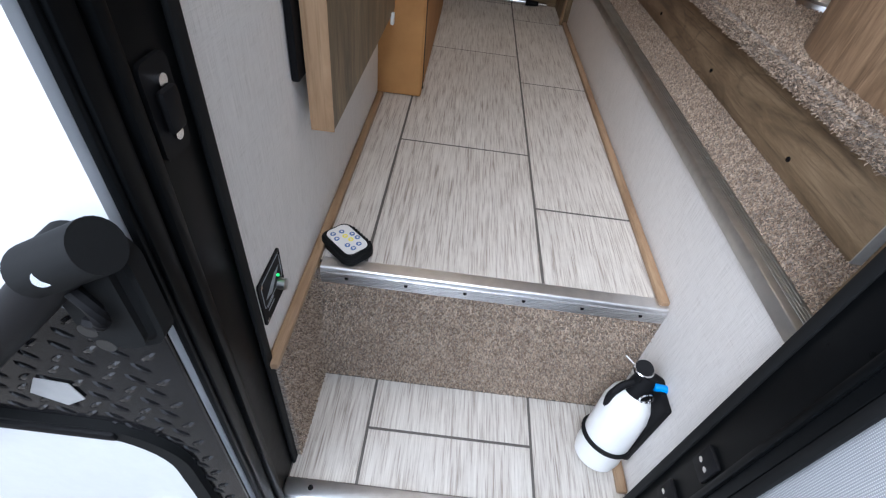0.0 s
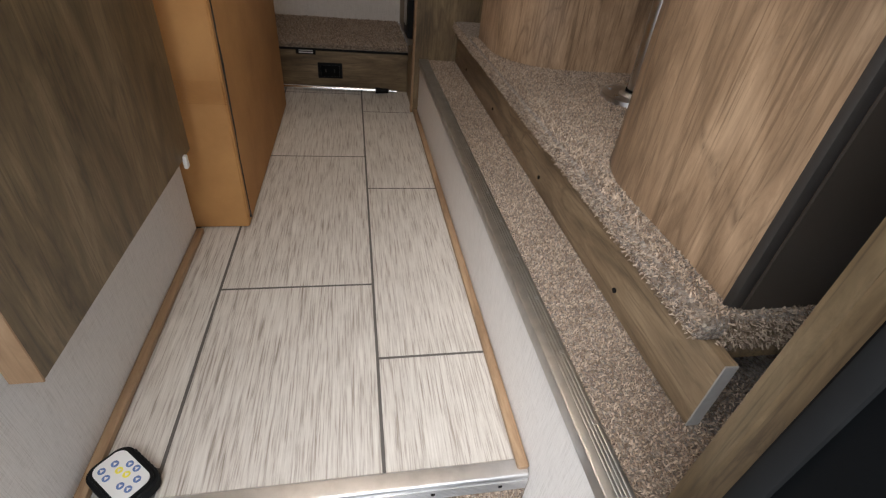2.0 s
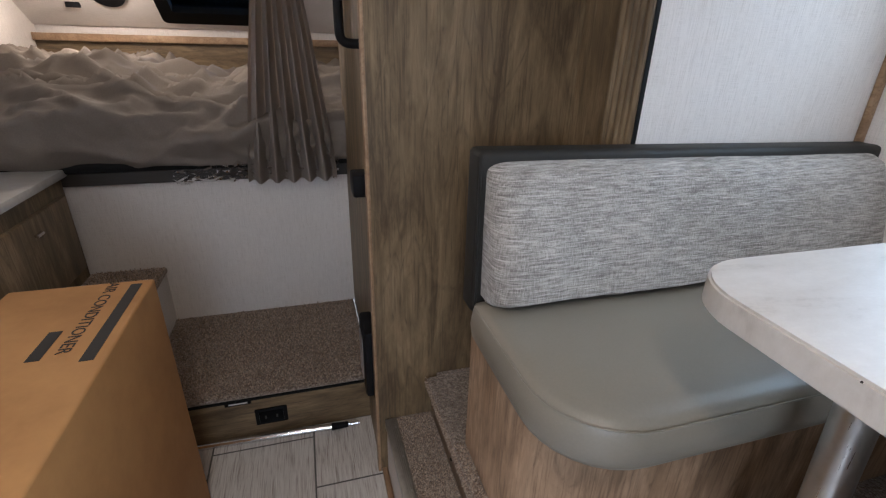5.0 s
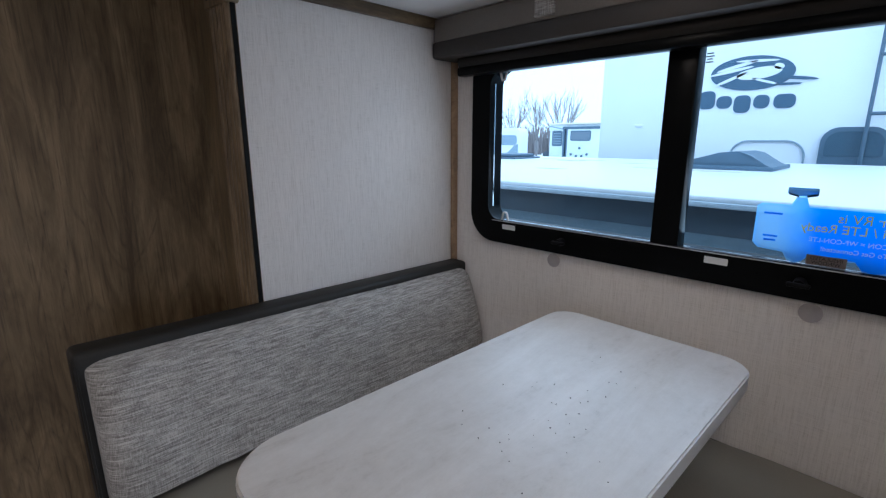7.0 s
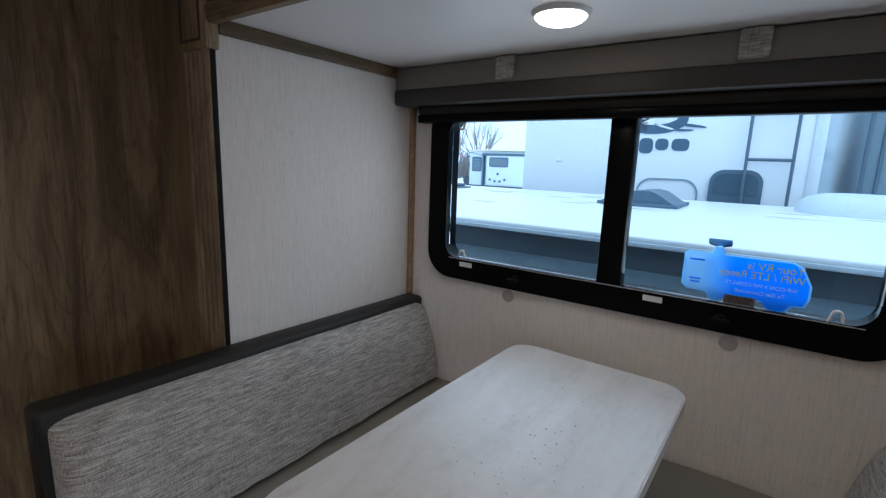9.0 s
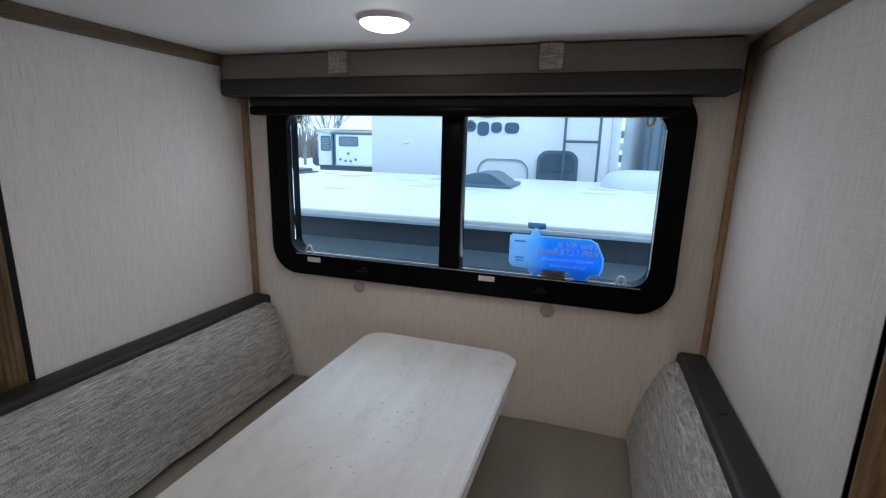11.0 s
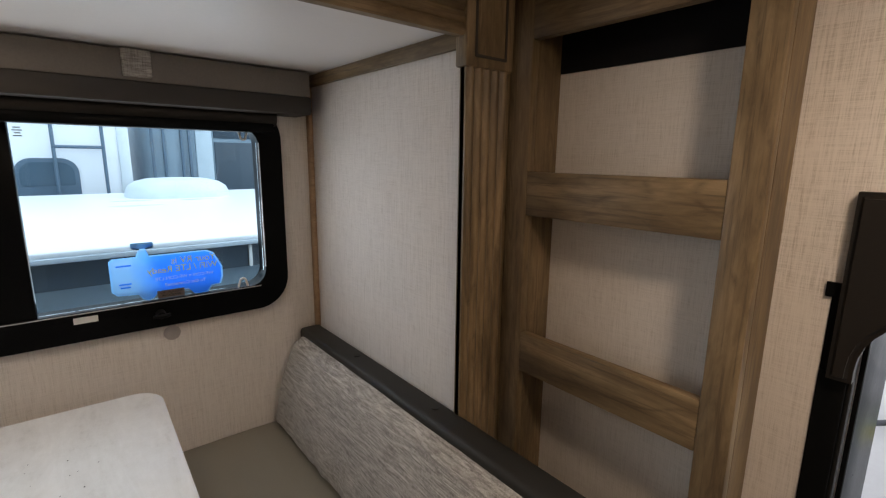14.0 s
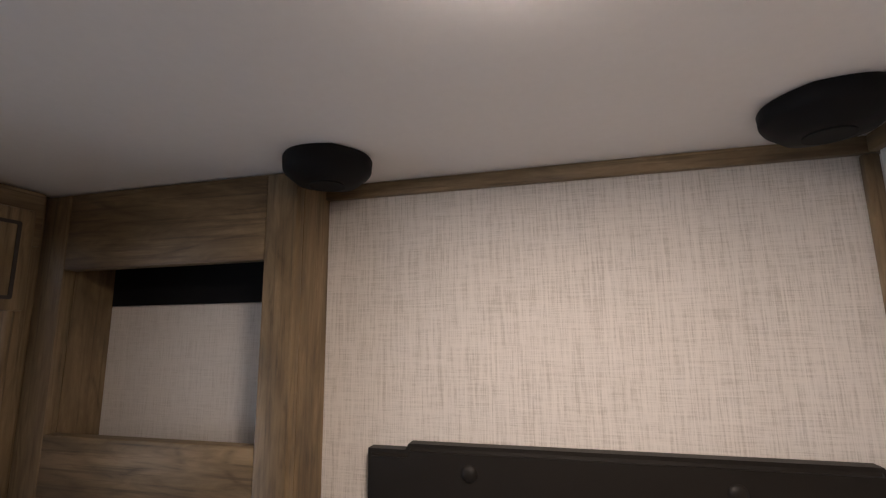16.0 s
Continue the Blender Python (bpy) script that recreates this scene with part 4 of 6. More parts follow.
def lean(bm):
    for v in bm.verts:
        v.co.y += 0.046 * v.co.z * (1 if v.co.y < 1.5 else 0.9)
        v.co.x += 0.005 - 0.018 * v.co.z
    return bm


part("carton", lean(crt), CARD, bxt)
part("edge_flap", lean(one(0.0185, 0.0215, 1.058, 1.075, 0.03, 0.735, 0.001)), CARD, bxt)
# black line on the carton draws the shade inside the open edge gap
part("edge_gap_shade", lean(tube(bmesh.new(), [(0.0196, 1.0775 + 0.006 * noise.noise(Vector((k * 0.35, 0, 2))) - 0.004 * math.sin(k * 0.3), 0.02 + 0.0238 * k) for k in range(31)], 0.0042, 6)), INK, bxt, "dark line painted as the shaded gap beside the glued edge")
part("tape", lean(one(-0.10, 0.0205, 1.0535, 1.0562, 0.325, 0.375)), glass("clear_tape", (0.97, 0.955, 0.93)), bxt, "clear packing tape").visible_shadow = False
turn_text = Matrix(((0, 1, 0, 0), (-1, 0, 0, 0), (0, 0, 1, 0), (0, 0, 0, 1)))
for body, size, x, y in (("MOBILE LIVING", 0.048, -0.196, 1.546), ("MADE EASY.", 0.048, -0.238, 1.537), ("AIR CONDITIONER", 0.034, -0.065, 1.84)):
    writing("lettering", body, size, Matrix.Translation((x - 0.009, y, 0.7528)) @ turn_text, INK, bxt, "black printed lettering")
for x, y0, y1 in ((-0.022, 1.66, 1.97), (-0.115, 1.68, 1.78)):
    part("text_bar", one(x - 0.012, x + 0.012, y0, y1, 0.7520, 0.7530), INK, bxt, "black line of print")
for k in range(2):
    for dx, dy in ((0.0, 0.0), (0.009, 0.004), (0.002, 0.013), (0.011, 0.016)):
        x_, y_ = -0.075 + 0.04 * k + dx, 1.150 + dy
        part("symbol", one(x_, x_ + 0.006, y_, y_ + 0.008, 0.7520, 0.7530), INK, bxt, "small printed symbol")
part("hand_slot", one(0.0185, 0.0205, 1.245, 1.253, 0.665, 0.692), INK, bxt)

# ---- cabinet door on the left wall ----
cd = thing("cabinet_door", (-0.07, 0.68, 0.255), "open oak cabinet door with pale edge beside the entry", "cabinet door")
part("panel", one(-0.084, -0.050, 0.374, 0.985, 0.255, 1.60, 0.0015), WOOD_Z, cd)
part("edge_band", one(-0.0845, -0.0495, 0.3715, 0.374, 0.2545, 1.60), EDGE_Z, cd, "pale oak edge band")
part("clip", one(-0.052, -0.044, 0.930, 0.945, 0.235, 0.262, 0.002), WHITE, cd, "white plastic clip")
bp = thing("black_panel", (-0.095, 0.6, 0.34), "narrow black panel on the wall behind the cabinet door", "panel")
part("frame", one(-0.0995, -0.088, 0.352, 0.95, 0.335, 1.60, 0.003), BLACK, bp)
part("strip", one(-0.0885, -0.086, 0.356, 0.372, 0.47, 0.475), plain("grey_strip", (0.25, 0.25, 0.25), 0.5), bp)

# ---- bed, curtain and front window ----
bed = thing("bed", (0, 3.5, 0.84), "raised bed with crumpled grey duvet in clear wrap", "bed")
# near-black base paints the shadow gap under the bed's overhang
part("base", one(-1.06, 1.2, 2.74, 4.4, 0.80, 0.845), VAL_DARK, bed)
duv = bmesh.new()
nx, ny = 150, 130


def fold(x, s, fx, fs, lean_, seed, sharp):
    """Soft gathered folds that run aslant over the cover."""
    n_ = noise.noise(Vector((x * fx + s * lean_, s * fs + 0.25 * noise.noise(Vector((x * 3, s * 3, seed))), seed)))
    return max(0.0, 1 - abs(n_) * sharp) ** 1.6


g = [[None] * (ny + 1) for _ in range(nx + 1)]
for i in range(nx + 1):
    for j in range(ny + 1):
        x, s = -1.05 + 2.2 * i / nx, j / ny * 1.75       # s runs up the front and over the top
        top = 0.17 + 0.10 * noise.noise(Vector((x * 1.6 + 0.4, 0.3, 7))) + 0.05 * min(1, s)
        a = min(1.0, s / 0.42) * math.pi / 2
        y = 2.735 + 0.16 * (1 - math.cos(a)) - 0.05 * math.sin(2 * a) + max(0, s - 0.42) * 1.1
        z = 0.862 + top * math.sin(a) + 0.03 * math.sin(max(0, s - 0.42) * 2.2)
        d = 0.040 * noise.noise(Vector((x * 2.6, s * 3.4, 0.3)))
        d += 0.055 * fold(x, s, 2.0, 4.5, 3.6, 2.2, 2.8) + 0.065 * fold(x, s, 4.0, 3.4, -4.2, 4.7, 2.6) + 0.016 * fold(x, s, 9.0, 14.0, 6.0, 9.1, 2.2)
        d *= min(1.0, 0.25 + s * 4)
        g[i][j] = duv.verts.new((x + 0.2 * d * math.cos(7 * s), y - d * math.cos(a), z + d * math.sin(a) * 0.9))
for i in range(nx):
    for j in range(ny):
        duv.faces.new((g[i][j], g[i + 1][j], g[i + 1][j + 1], g[i][j + 1]))
cover = part("duvet", duv, DUVET, bed, "crumpled grey-brown duvet")
for e in cover.data.edges:
    e.use_edge_sharp = False
for f in cover.data.polygons:
    f.use_smooth = True
wr = bmesh.new()
gw = [[wr.verts.new((-0.08 + 0.60 * i / 40, 2.715 - 0.03 * math.sin(j / 12 * 2.4) + 0.022 * noise.noise(Vector((i * 0.45, j * 0.5, 3))), 0.80 + 0.115 * j / 12 * (0.45 + 0.55 * i / 40) + 0.02 * noise.noise(Vector((i * 0.5, j * 0.4, 8))))) for j in range(13)] for i in range(41)]
for i in range(40):
    for j in range(12):
        wr.faces.new((gw[i][j], gw[i + 1][j], gw[i + 1][j + 1], gw[i][j + 1]))
part("wrap", wr, glass("clear_plastic_wrap", (0.90, 0.90, 0.90)), bed, "crinkled clear plastic wrap")
# mattress is black too, as part of the painted shadow gap
part("mattress", one(-1.05, 1.15, 2.72, 4.38, 0.845, 0.90, 0.02), RUBBER, bed)
part("headboard", one(-1.06, 1.2, 4.30, 4.33, 0.95, 1.275), WOOD_X, bed, "oak headboard band")
part("headboard_ledge", one(-1.06, 1.2, 4.27, 4.33, 1.275, 1.316, 0.004), TRIM_Y, bed)

cap_wall = thing("wall_cab_over", (0, 4.3, 1.38), "pale sloping wall above the bed", "wall", "structure")
sl = bmesh.new()
SLOPE = 1.4
FW = ((-0.30, 1.44), (0.392, 1.75))     # opening in x and z
def slope_y(z):
    return 4.33 - (z - 1.36) * SLOPE
for x0, x1, z0, z1 in ((-1.06, FW[0][0], 1.36, CZ), (FW[1][0], 1.2, 1.36, CZ), (FW[0][0], FW[1][0], 1.36, FW[0][1]), (FW[0][0], FW[1][0], FW[1][1], CZ)):
    prism(sl, [(slope_y(z0), z0), (slope_y(z1), z1), (slope_y(z1) + 0.05, z1), (slope_y(z0) + 0.05, z0)], "x", x0, x1)
part("panel", sl, WALLPAPER, cap_wall)
part("low_wall", one(-1.1, 1.25, 4.345, 4.38, 0.8, 1.40), WALLPAPER, cap_wall)
solid("wall_bed_right", one(1.2, 1.24, 1.955, 4.4, 0.8, CZ), WALLPAPER, "pale wall beside the bed", "wall", "structure")
fw = thing("window_2", (0, 4.25, 1.47), "front bed window with black frame and half-drawn pale shade", "window", "structure")
tilt = Matrix.Translation((0, slope_y(1.36), 1.36)) @ Matrix.Rotation(math.atan(SLOPE), 4, "X")
def tilted(bm):
    bm.transform(tilt)
    return bm
k = math.hypot(1, SLOPE)
zz0, zz1 = (FW[0][1] - 1.36) * k, (FW[1][1] - 1.36) * k
part("window_frame", tilted(ring(bmesh.new(), rrect(FW[0][0] - 0.06, FW[1][0] + 0.045, 0.060, zz1 + 0.07, 0.03, 5), rrect(FW[0][0] + 0.012, FW[1][0] - 0.014, 0.160, zz1 - 0.03, 0.012, 5), "y", -0.012, 0.05)), BLACK_GLOSS, fw)
pane = part("pane", tilted(one(FW[0][0], FW[1][0], 0.030, 0.033, zz0, zz1)), glass("blue_tinted_glass", (0.30, 0.52, 0.72)), fw)
pane.visible_shadow = False
part("shade", tilted(one(FW[0][0] + 0.034, FW[1][0] - 0.04, 0.016, 0.018, 0.335, zz1 - 0.02)), film_print("pale_shade_cloth", (0.50, 0.49, 0.38)), fw, "pale pull-down shade")
part("shade_bar", tilted(one(FW[0][0] + 0.034, FW[1][0] - 0.04, 0.010, 0.020, 0.325, 0.337, 0.002)), RUBBER, fw, "dark bottom bar")

cur = thing("curtain", (0.33, 2.66, 0.83), "taupe pleated curtain tied back beside the bed", "curtain")
cb = bmesh.new()
nu, nv = 96, 30
rows = []
for j in range(nv + 1):
    t = j / nv
    z = 0.805 + (CZ - 0.02 - 0.805) * t
    d = (z - 1.62)
    half = 0.045 + 0.12 * min(1, abs(d) / 0.78) ** 0.75 if d < 0 else 0.045 + 0.22 * min(1, d / 0.33) ** 0.8
    mid = 0.345 + 0.01 * t if d < 0 else 0.35
    amp = 0.010 + 0.026 * min(1, abs(d) / 0.5)
    row = []
    for i in range(nu + 1):
        u = i / nu
        x = mid + (2 * u - 1) * half
        y = 2.665 + amp * math.sin(u * 2 * math.pi * 5.5 + 0.5 * math.sin(3 * t)) + 0.004 * noise.noise(Vector((u * 9, z * 4, 1)))
        row.append(cb.verts.new((x, y, z)))
    rows.append(row)
for a, b in zip(rows, rows[1:]):
    for i in range(nu):
        cb.faces.new((a[i], a[i + 1], b[i + 1], b[i]))
bmesh.ops.solidify(cb, geom=cb.faces[:], thickness=0.003)
part("cloth", cb, CURTAIN, cur)
part("tieback", ring(bmesh.new(), rrect(0.285, 0.42, 2.62, 2.71, 0.04, 6), rrect(0.289, 0.416, 2.624, 2.706, 0.036, 6), "z", 1.585, 1.635), CURTAIN, cur, "cloth tieback band")

rl = thing("reading_lamp", (-0.59, 3.97, 1.61), "small chrome twin reading lamp on the bed wall, lit", "reading lamp")
part("stem", rod(bmesh.new(), (-0.60, 4.01, 1.60), (-0.60, 3.95, 1.605), 0.016, 12), CHROME, rl)
for x, z in ((-0.585, 1.622), (-0.625, 1.578)):
    part("head", rod(bmesh.new(), (x, 3.955, z + 0.018), (x, 3.935, z - 0.012), 0.015, 16, 0.021), CHROME, rl)
    part("bulb", rod(bmesh.new(), (x, 3.935, z - 0.012), (x, 3.933, z - 0.016), 0.018, 16), LAMP, rl, "glowing bulb face")
lamp = new("reading_light", bpy.data.lights.new("reading_light", "POINT"))
lamp.data.energy, lamp.data.color, lamp.data.shadow_soft_size = BED_W, (1.0, 0.80, 0.62), 0.05
lamp.location = (-0.605, 3.86, 1.56)
ws = thing("wall_speaker", (-0.585, 4.12, 1.51), "round black speaker on the bed wall", "speaker")
m_ = Matrix.Translation((-0.585, slope_y(1.512) - 0.004, 1.509)) @ Matrix.Rotation(math.atan(SLOPE), 4, "X") @ Matrix.Rotation(radians(90), 4, "X")
bm = bmesh.new()
bmesh.ops.create_cone(bm, cap_ends=True, segments=32, radius1=0.088, radius2=0.080, depth=0.016, matrix=m_)
part("grille", bm, BLACK, ws)
for x, z in ((-0.83, 1.585), (-0.78, 1.467)):
    sw = thing("wall_switch", (x, slope_y(z), z), "small black switch plate on the bed wall", "switch")
    part("plate", one(x - 0.035, x + 0.035, slope_y(z) - 0.012, slope_y(z) + 0.01, z - 0.02, z + 0.02, 0.003), BLACK, sw)

# ---- galley ----
gal = thing("galley_cabinet", (-0.75, 1.9, 0), "brown oak galley cabinet with drawers", "cabinet")
part("body", one(-1.06, -0.455, 1.04, 2.74, 0.0, 0.84), WOOD_Z, gal)
for y0, y1, z0, z1 in ((1.10, 1.62, 0.10, 0.78), (1.66, 2.16, 0.10, 0.52), (1.66, 2.16, 0.56, 0.78), (2.22, 2.70, 0.50, 0.78)):
    d = part("drawer_front", one(-0.455, -0.437, y0, y1, z0, z1, 0.004), WOOD_Z, gal)
    part("handle", one(-0.437, -0.424, (y0 + y1) / 2 - 0.02, (y0 + y1) / 2 + 0.02, z1 - 0.06, z1 - 0.05, 0.003), CHROME, d, "small chrome pull")
solid("galley_worktop", one(-1.06, -0.43, 1.04, 2.75, 0.84, 0.868, 0.004), TABLE, "pale stone-look galley worktop", "worktop")
solid("label_plate", one(-0.437, -0.4345, 2.04, 2.14, 0.67, 0.715, 0.001), BLACK, "small black label plate on the galley cabinet", "label")

# ---- things at the front step ----
ol = thing("wall_outlet", (0.199, 2.19, 0.05), "black outlet in the oak step riser", "outlet")
part("plate", one(0.145, 0.253, 2.188, 2.195, 0.050, 0.118, 0.003), BLACK, ol)
part("face", one(0.158, 0.240, 2.184, 2.189, 0.060, 0.108, 0.003), BLACK_GLOSS, ol)
for x in (0.18, 0.218):
    part("slot", one(x - 0.003, x + 0.003, 2.1825, 2.1845, 0.078, 0.092), INK, ol)
sg = thing("small_sign", (0.098, 2.19, 0.16), "small black label with pale print above the outlet", "label")
part("plate", one(0.055, 0.140, 2.190, 2.1945, 0.150, 0.174, 0.001), BLACK, sg)
for z in (0.167, 0.158):
    part("text_bar", one(0.068, 0.128, 2.1885, 2.1905, z - 0.0022, z + 0.0022), WHITE, sg, "pale line of print")
rd = thing("wrapped_rod", (0.25, 2.165, 0.0), "steel rod in clear wrap with a black tip on the floor", "rod")
part("shaft", rod(bmesh.new(), (-0.05, 2.172, 0.014), (0.40, 2.155, 0.014), 0.012, 16), CHROME, rd)
part("tip", rod(bmesh.new(), (0.40, 2.155, 0.014), (0.46, 2.153, 0.014), 0.014, 16, 0.010), BLACK, rd, "black rubber tip")
part("stub", rod(bmesh.new(), (0.46, 2.153, 0.014), (0.50, 2.151, 0.014), 0.007, 12), CHROME, rd)

gb = thing("grab_bar", (0.54, 2.0, 1.30), "black grab bar on the bulkhead edge", "grab bar")
part("bar", tube(bmesh.new(), bend((0.556, 2.00, 1.56), (0.50, 2.00, 1.56), (0.50, 2.00, 1.30), (0.556, 2.00, 1.30)), 0.011), BLACK, gb)
for z in (1.56, 1.30):
    part("foot", one(0.548, 0.556, 1.975, 2.025, z - 0.03, z + 0.03, 0.004), BLACK, gb)
lt = thing("door_latch", (0.54, 2.0, 0.9), "black latch block on the bulkhead edge", "latch")
part("body", one(0.51, 0.556, 1.985, 2.06, 0.93, 0.99, 0.006), BLACK, lt)
lt2 = thing("wall_latch", (0.54, 2.0, 1.63), "black latch block high on the bulkhead edge", "latch")
part("body", one(0.50, 0.556, 1.985, 2.06, 1.62, 1.68, 0.006), BLACK, lt2)
dv = thing("floor_vent_unit", (0.54, 2.1, 0.28), "black upright unit with steel face beside the step", "heater")
part("body", one(0.515, 0.556, 1.965, 2.10, 0.285, 0.52, 0.01), BLACK, dv)
part("face", one(0.511, 0.516, 2.00, 2.07, 0.33, 0.48, 0.003), STEEL, dv, "steel face")

# ---- small things at the entry ----
rem = thing("remote_control", (-0.04, 0.37, 0), "black handheld remote with white keypad on the floor", "remote control")
rm = Matrix.Translation((-0.041, 0.382, 0)) @ Matrix.Rotation(radians(48), 4, "Z") @ Matrix.Scale(0.93, 4)
def turned(bm):
    bm.transform(rm)
    return bm
rb = prism(bmesh.new(), rrect(-0.036, 0.036, -0.052, 0.052, 0.022, 8), "z", 0.001, 0.028)
bmesh.ops.bevel(rb, geom=[e for e in rb.edges if abs(e.verts[0].co.z - e.verts[1].co.z) < 1e-6], offset=0.006, segments=3, affect="EDGES")
part("case", turned(rb), RUBBER, rem, "black rubber case")
part("keypad", turned(prism(bmesh.new(), rrect(-0.026, 0.026, -0.042, 0.042, 0.014, 6), "z", 0.028, 0.0295)), WHITE, rem, "white keypad")
KB = plain("blue_key_print", (0.12, 0.2, 0.42), 0.5)
for x, y, mt in ((-0.014, 0.028, KB), (0.004, 0.024, KB), (-0.016, 0.012, KB), (0.002, 0.009, YELLOW), (0.005, -0.006, YELLOW), (0.017, 0.006, KB), (0.019, -0.009, KB), (-0.010, -0.016, KB), (-0.006, -0.030, KB), (0.010, -0.026, KB)):
    kk = part("key", turned(rod(bmesh.new(), (x, y, 0.0295), (x, y, 0.0303), 0.0056, 14)), mt, rem)
    part("arrow", turned(prism(bmesh.new(), [(x - 0.003, y - 0.002), (x + 0.003, y - 0.002), (x, y + 0.003)], "z", 0.0303, 0.0308)), WHITE, kk)
for k in range(7):
    part("grip", turned(one(0.0345, 0.0375, -0.03 + 0.009 * k, -0.025 + 0.009 * k, 0.006, 0.024, 0.001)), RUBBER, rem)

GREYPRINT = plain("grey_print", (0.26, 0.28, 0.30), 0.5)
pl = thing("switch_panel", (LX, 0.18, 0.10), "black diamond-shaped switch panel with green light", "switch")
part("plate", prism(bmesh.new(), rrect(0.136, 0.216, 0.071, 0.152, 0.004, 3), "x", LX, LX + 0.003), BLACK, pl)
part("button", rod(bmesh.new(), (LX + 0.003, 0.195, 0.098), (LX + 0.014, 0.195, 0.098), 0.009, 16), STEEL, pl, "steel push button")
part("light", rod(bmesh.new(), (LX + 0.003, 0.195, 0.116), (LX + 0.006, 0.195, 0.116), 0.0022, 10), glow("green_led", (0.05, 0.9, 0.2), 0.6), pl, "green light")
for y, z in ((0.143, 0.078), (0.209, 0.078), (0.143, 0.145), (0.209, 0.145)):
    part("screw", rod(bmesh.new(), (LX + 0.003, y, z), (LX + 0.0045, y, z), 0.0035, 10), CHROME, pl)
part("graphic", prism(bmesh.new(), [(0.150, 0.112), (0.188, 0.128), (0.205, 0.128), (0.170, 0.106)], "x", LX + 0.003, LX + 0.0035), GREYPRINT, pl, "pale graphic")
part("outline", ring(bmesh.new(), rrect(0.142, 0.211, 0.100, 0.147, 0.004, 3), rrect(0.1435, 0.2095, 0.1015, 0.1455, 0.003, 3), "x", LX + 0.003, LX + 0.0035), GREYPRINT, pl, "thin pale outline")
for k_ in range(2):
    part("text_bar", one(LX + 0.003, LX + 0.0035, 0.150, 0.172, 0.088 + 0.008 * k_, 0.0902 + 0.008 * k_), GREYPRINT, pl, "pale line of print")

fe = thing("fire_extinguisher", (0.52, 0.19, -0.33), "white fire extinguisher strapped to the low wall", "fire extinguisher")
ax0, ax1 = Vector((0.506, 0.186, -0.308)), Vector((0.536, 0.232, -0.108))
bd = bmesh.new()
dirv = (ax1 - ax0).normalized()
prof = ((0.0, 0.030), (0.004, 0.043), (0.02, 0.0465), (0.150, 0.0465), (0.175, 0.041), (0.192, 0.028), (0.200, 0.014), (0.215, 0.013))
q = dirv.to_track_quat("Z", "Y").to_matrix()
rings = []
for h, r in prof:
    rings.append([bd.verts.new(ax0 + dirv * h + q @ Vector((r * math.cos(a), r * math.sin(a), 0))) for a in (2 * math.pi * k / 32 for k in range(32))])
for a, b in zip(rings, rings[1:]):
    for k in range(32):
        bd.faces.new((a[k], a[(k + 1) % 32], b[(k + 1) % 32], b[k]))
bd.faces.new(rings[0][::-1])
bd.faces.new(rings[-1])
part("bottle", bd, WHITE, fe, "white enamel bottle")
def ax(h, sx=0.0, sy=0.0):
    return ax0 + dirv * h + q @ Vector((sx, sy, 0))
for h in (0.062,):
    rr = 0.0478 if h < 0.1 else 0.0455
    ringpts = [ax(h, rr * math.cos(a), rr * math.sin(a)) for a in (2 * math.pi * k / 28 for k in range(29))]
    part("strap", tube(bmesh.new(), ringpts, 0.005, 8), RUBBER, fe, "black strap")
part("bracket", one(0.556, 0.5695, 0.172, 0.245, -0.29, -0.085, 0.004), BLACK, fe)
top_ = ax(0.215)
part("head", rod(bmesh.new(), ax(0.190), ax(0.238), 0.026, 18, 0.018), BLACK, fe)
part("valve_body", tube(bmesh.new(), [top_ + Vector((-0.012, 0.006, 0.012)), top_ + Vector((0.014, 0.0, 0.008)), top_ + Vector((0.034, -0.006, 0.0))], 0.017, 12), BLACK, fe)
part("lever", tube(bmesh.new(), bend(top_ + Vector((-0.004, 0.0, 0.006)), top_ + Vector((-0.034, -0.004, -0.004)), top_ + Vector((-0.052, -0.012, -0.034)), top_ + Vector((-0.050, -0.018, -0.058))), 0.0075, 8), BLACK, fe, "black curved lever")
part("nozzle", rod(bmesh.new(), top_ + Vector((0.012, -0.014, 0.014)), top_ + Vector((0.048, -0.020, 0.016)), 0.0075, 14), plain("bright_blue_plastic", (0.0, 0.25, 0.75), 0.4), fe, "bright blue pull tab")
part("gauge", rod(bmesh.new(), top_ + Vector((-0.008, 0.010, 0.028)), top_ + Vector((-0.010, 0.006, 0.036)), 0.017, 20), BLACK, fe, "round black gauge")
part("gauge_rim", tube(bmesh.new(), [top_ + Vector((-0.010 + 0.017 * math.cos(a), 0.006 + 0.017 * math.sin(a), 0.036)) for a in (2 * math.pi * k / 20 for k in range(21))], 0.0016, 6), CHROME, fe)
part("pull_ring", tube(bmesh.new(), [top_ + Vector((0.002 + 0.012 * math.cos(a), -0.030, -0.004 + 0.014 * math.sin(a))) for a in (2 * math.pi * k / 18 for k in range(19))], 0.0018, 6), CHROME, fe)
part("tag_wire", tube(bmesh.new(), [top_ + Vector((-0.014, 0.006, 0.030)), top_ + Vector((-0.040, 0.028, 0.040))], 0.0013, 6), WHITE, fe)
for k_, h in enumerate((0.090, 0.098, 0.106, 0.114, 0.030, 0.040)):
    pts_ = [ax(h, 0.0472 * math.cos(a), 0.0472 * math.sin(a)) for a in (radians(q_) for q_ in range(200, 240 + 8 * (k_ % 3), 6))]
    part("text_bar", tube(bmesh.new(), pts_, 0.0010, 5), INK, fe, "grey line of print")

# ---- aluminium nosings ----


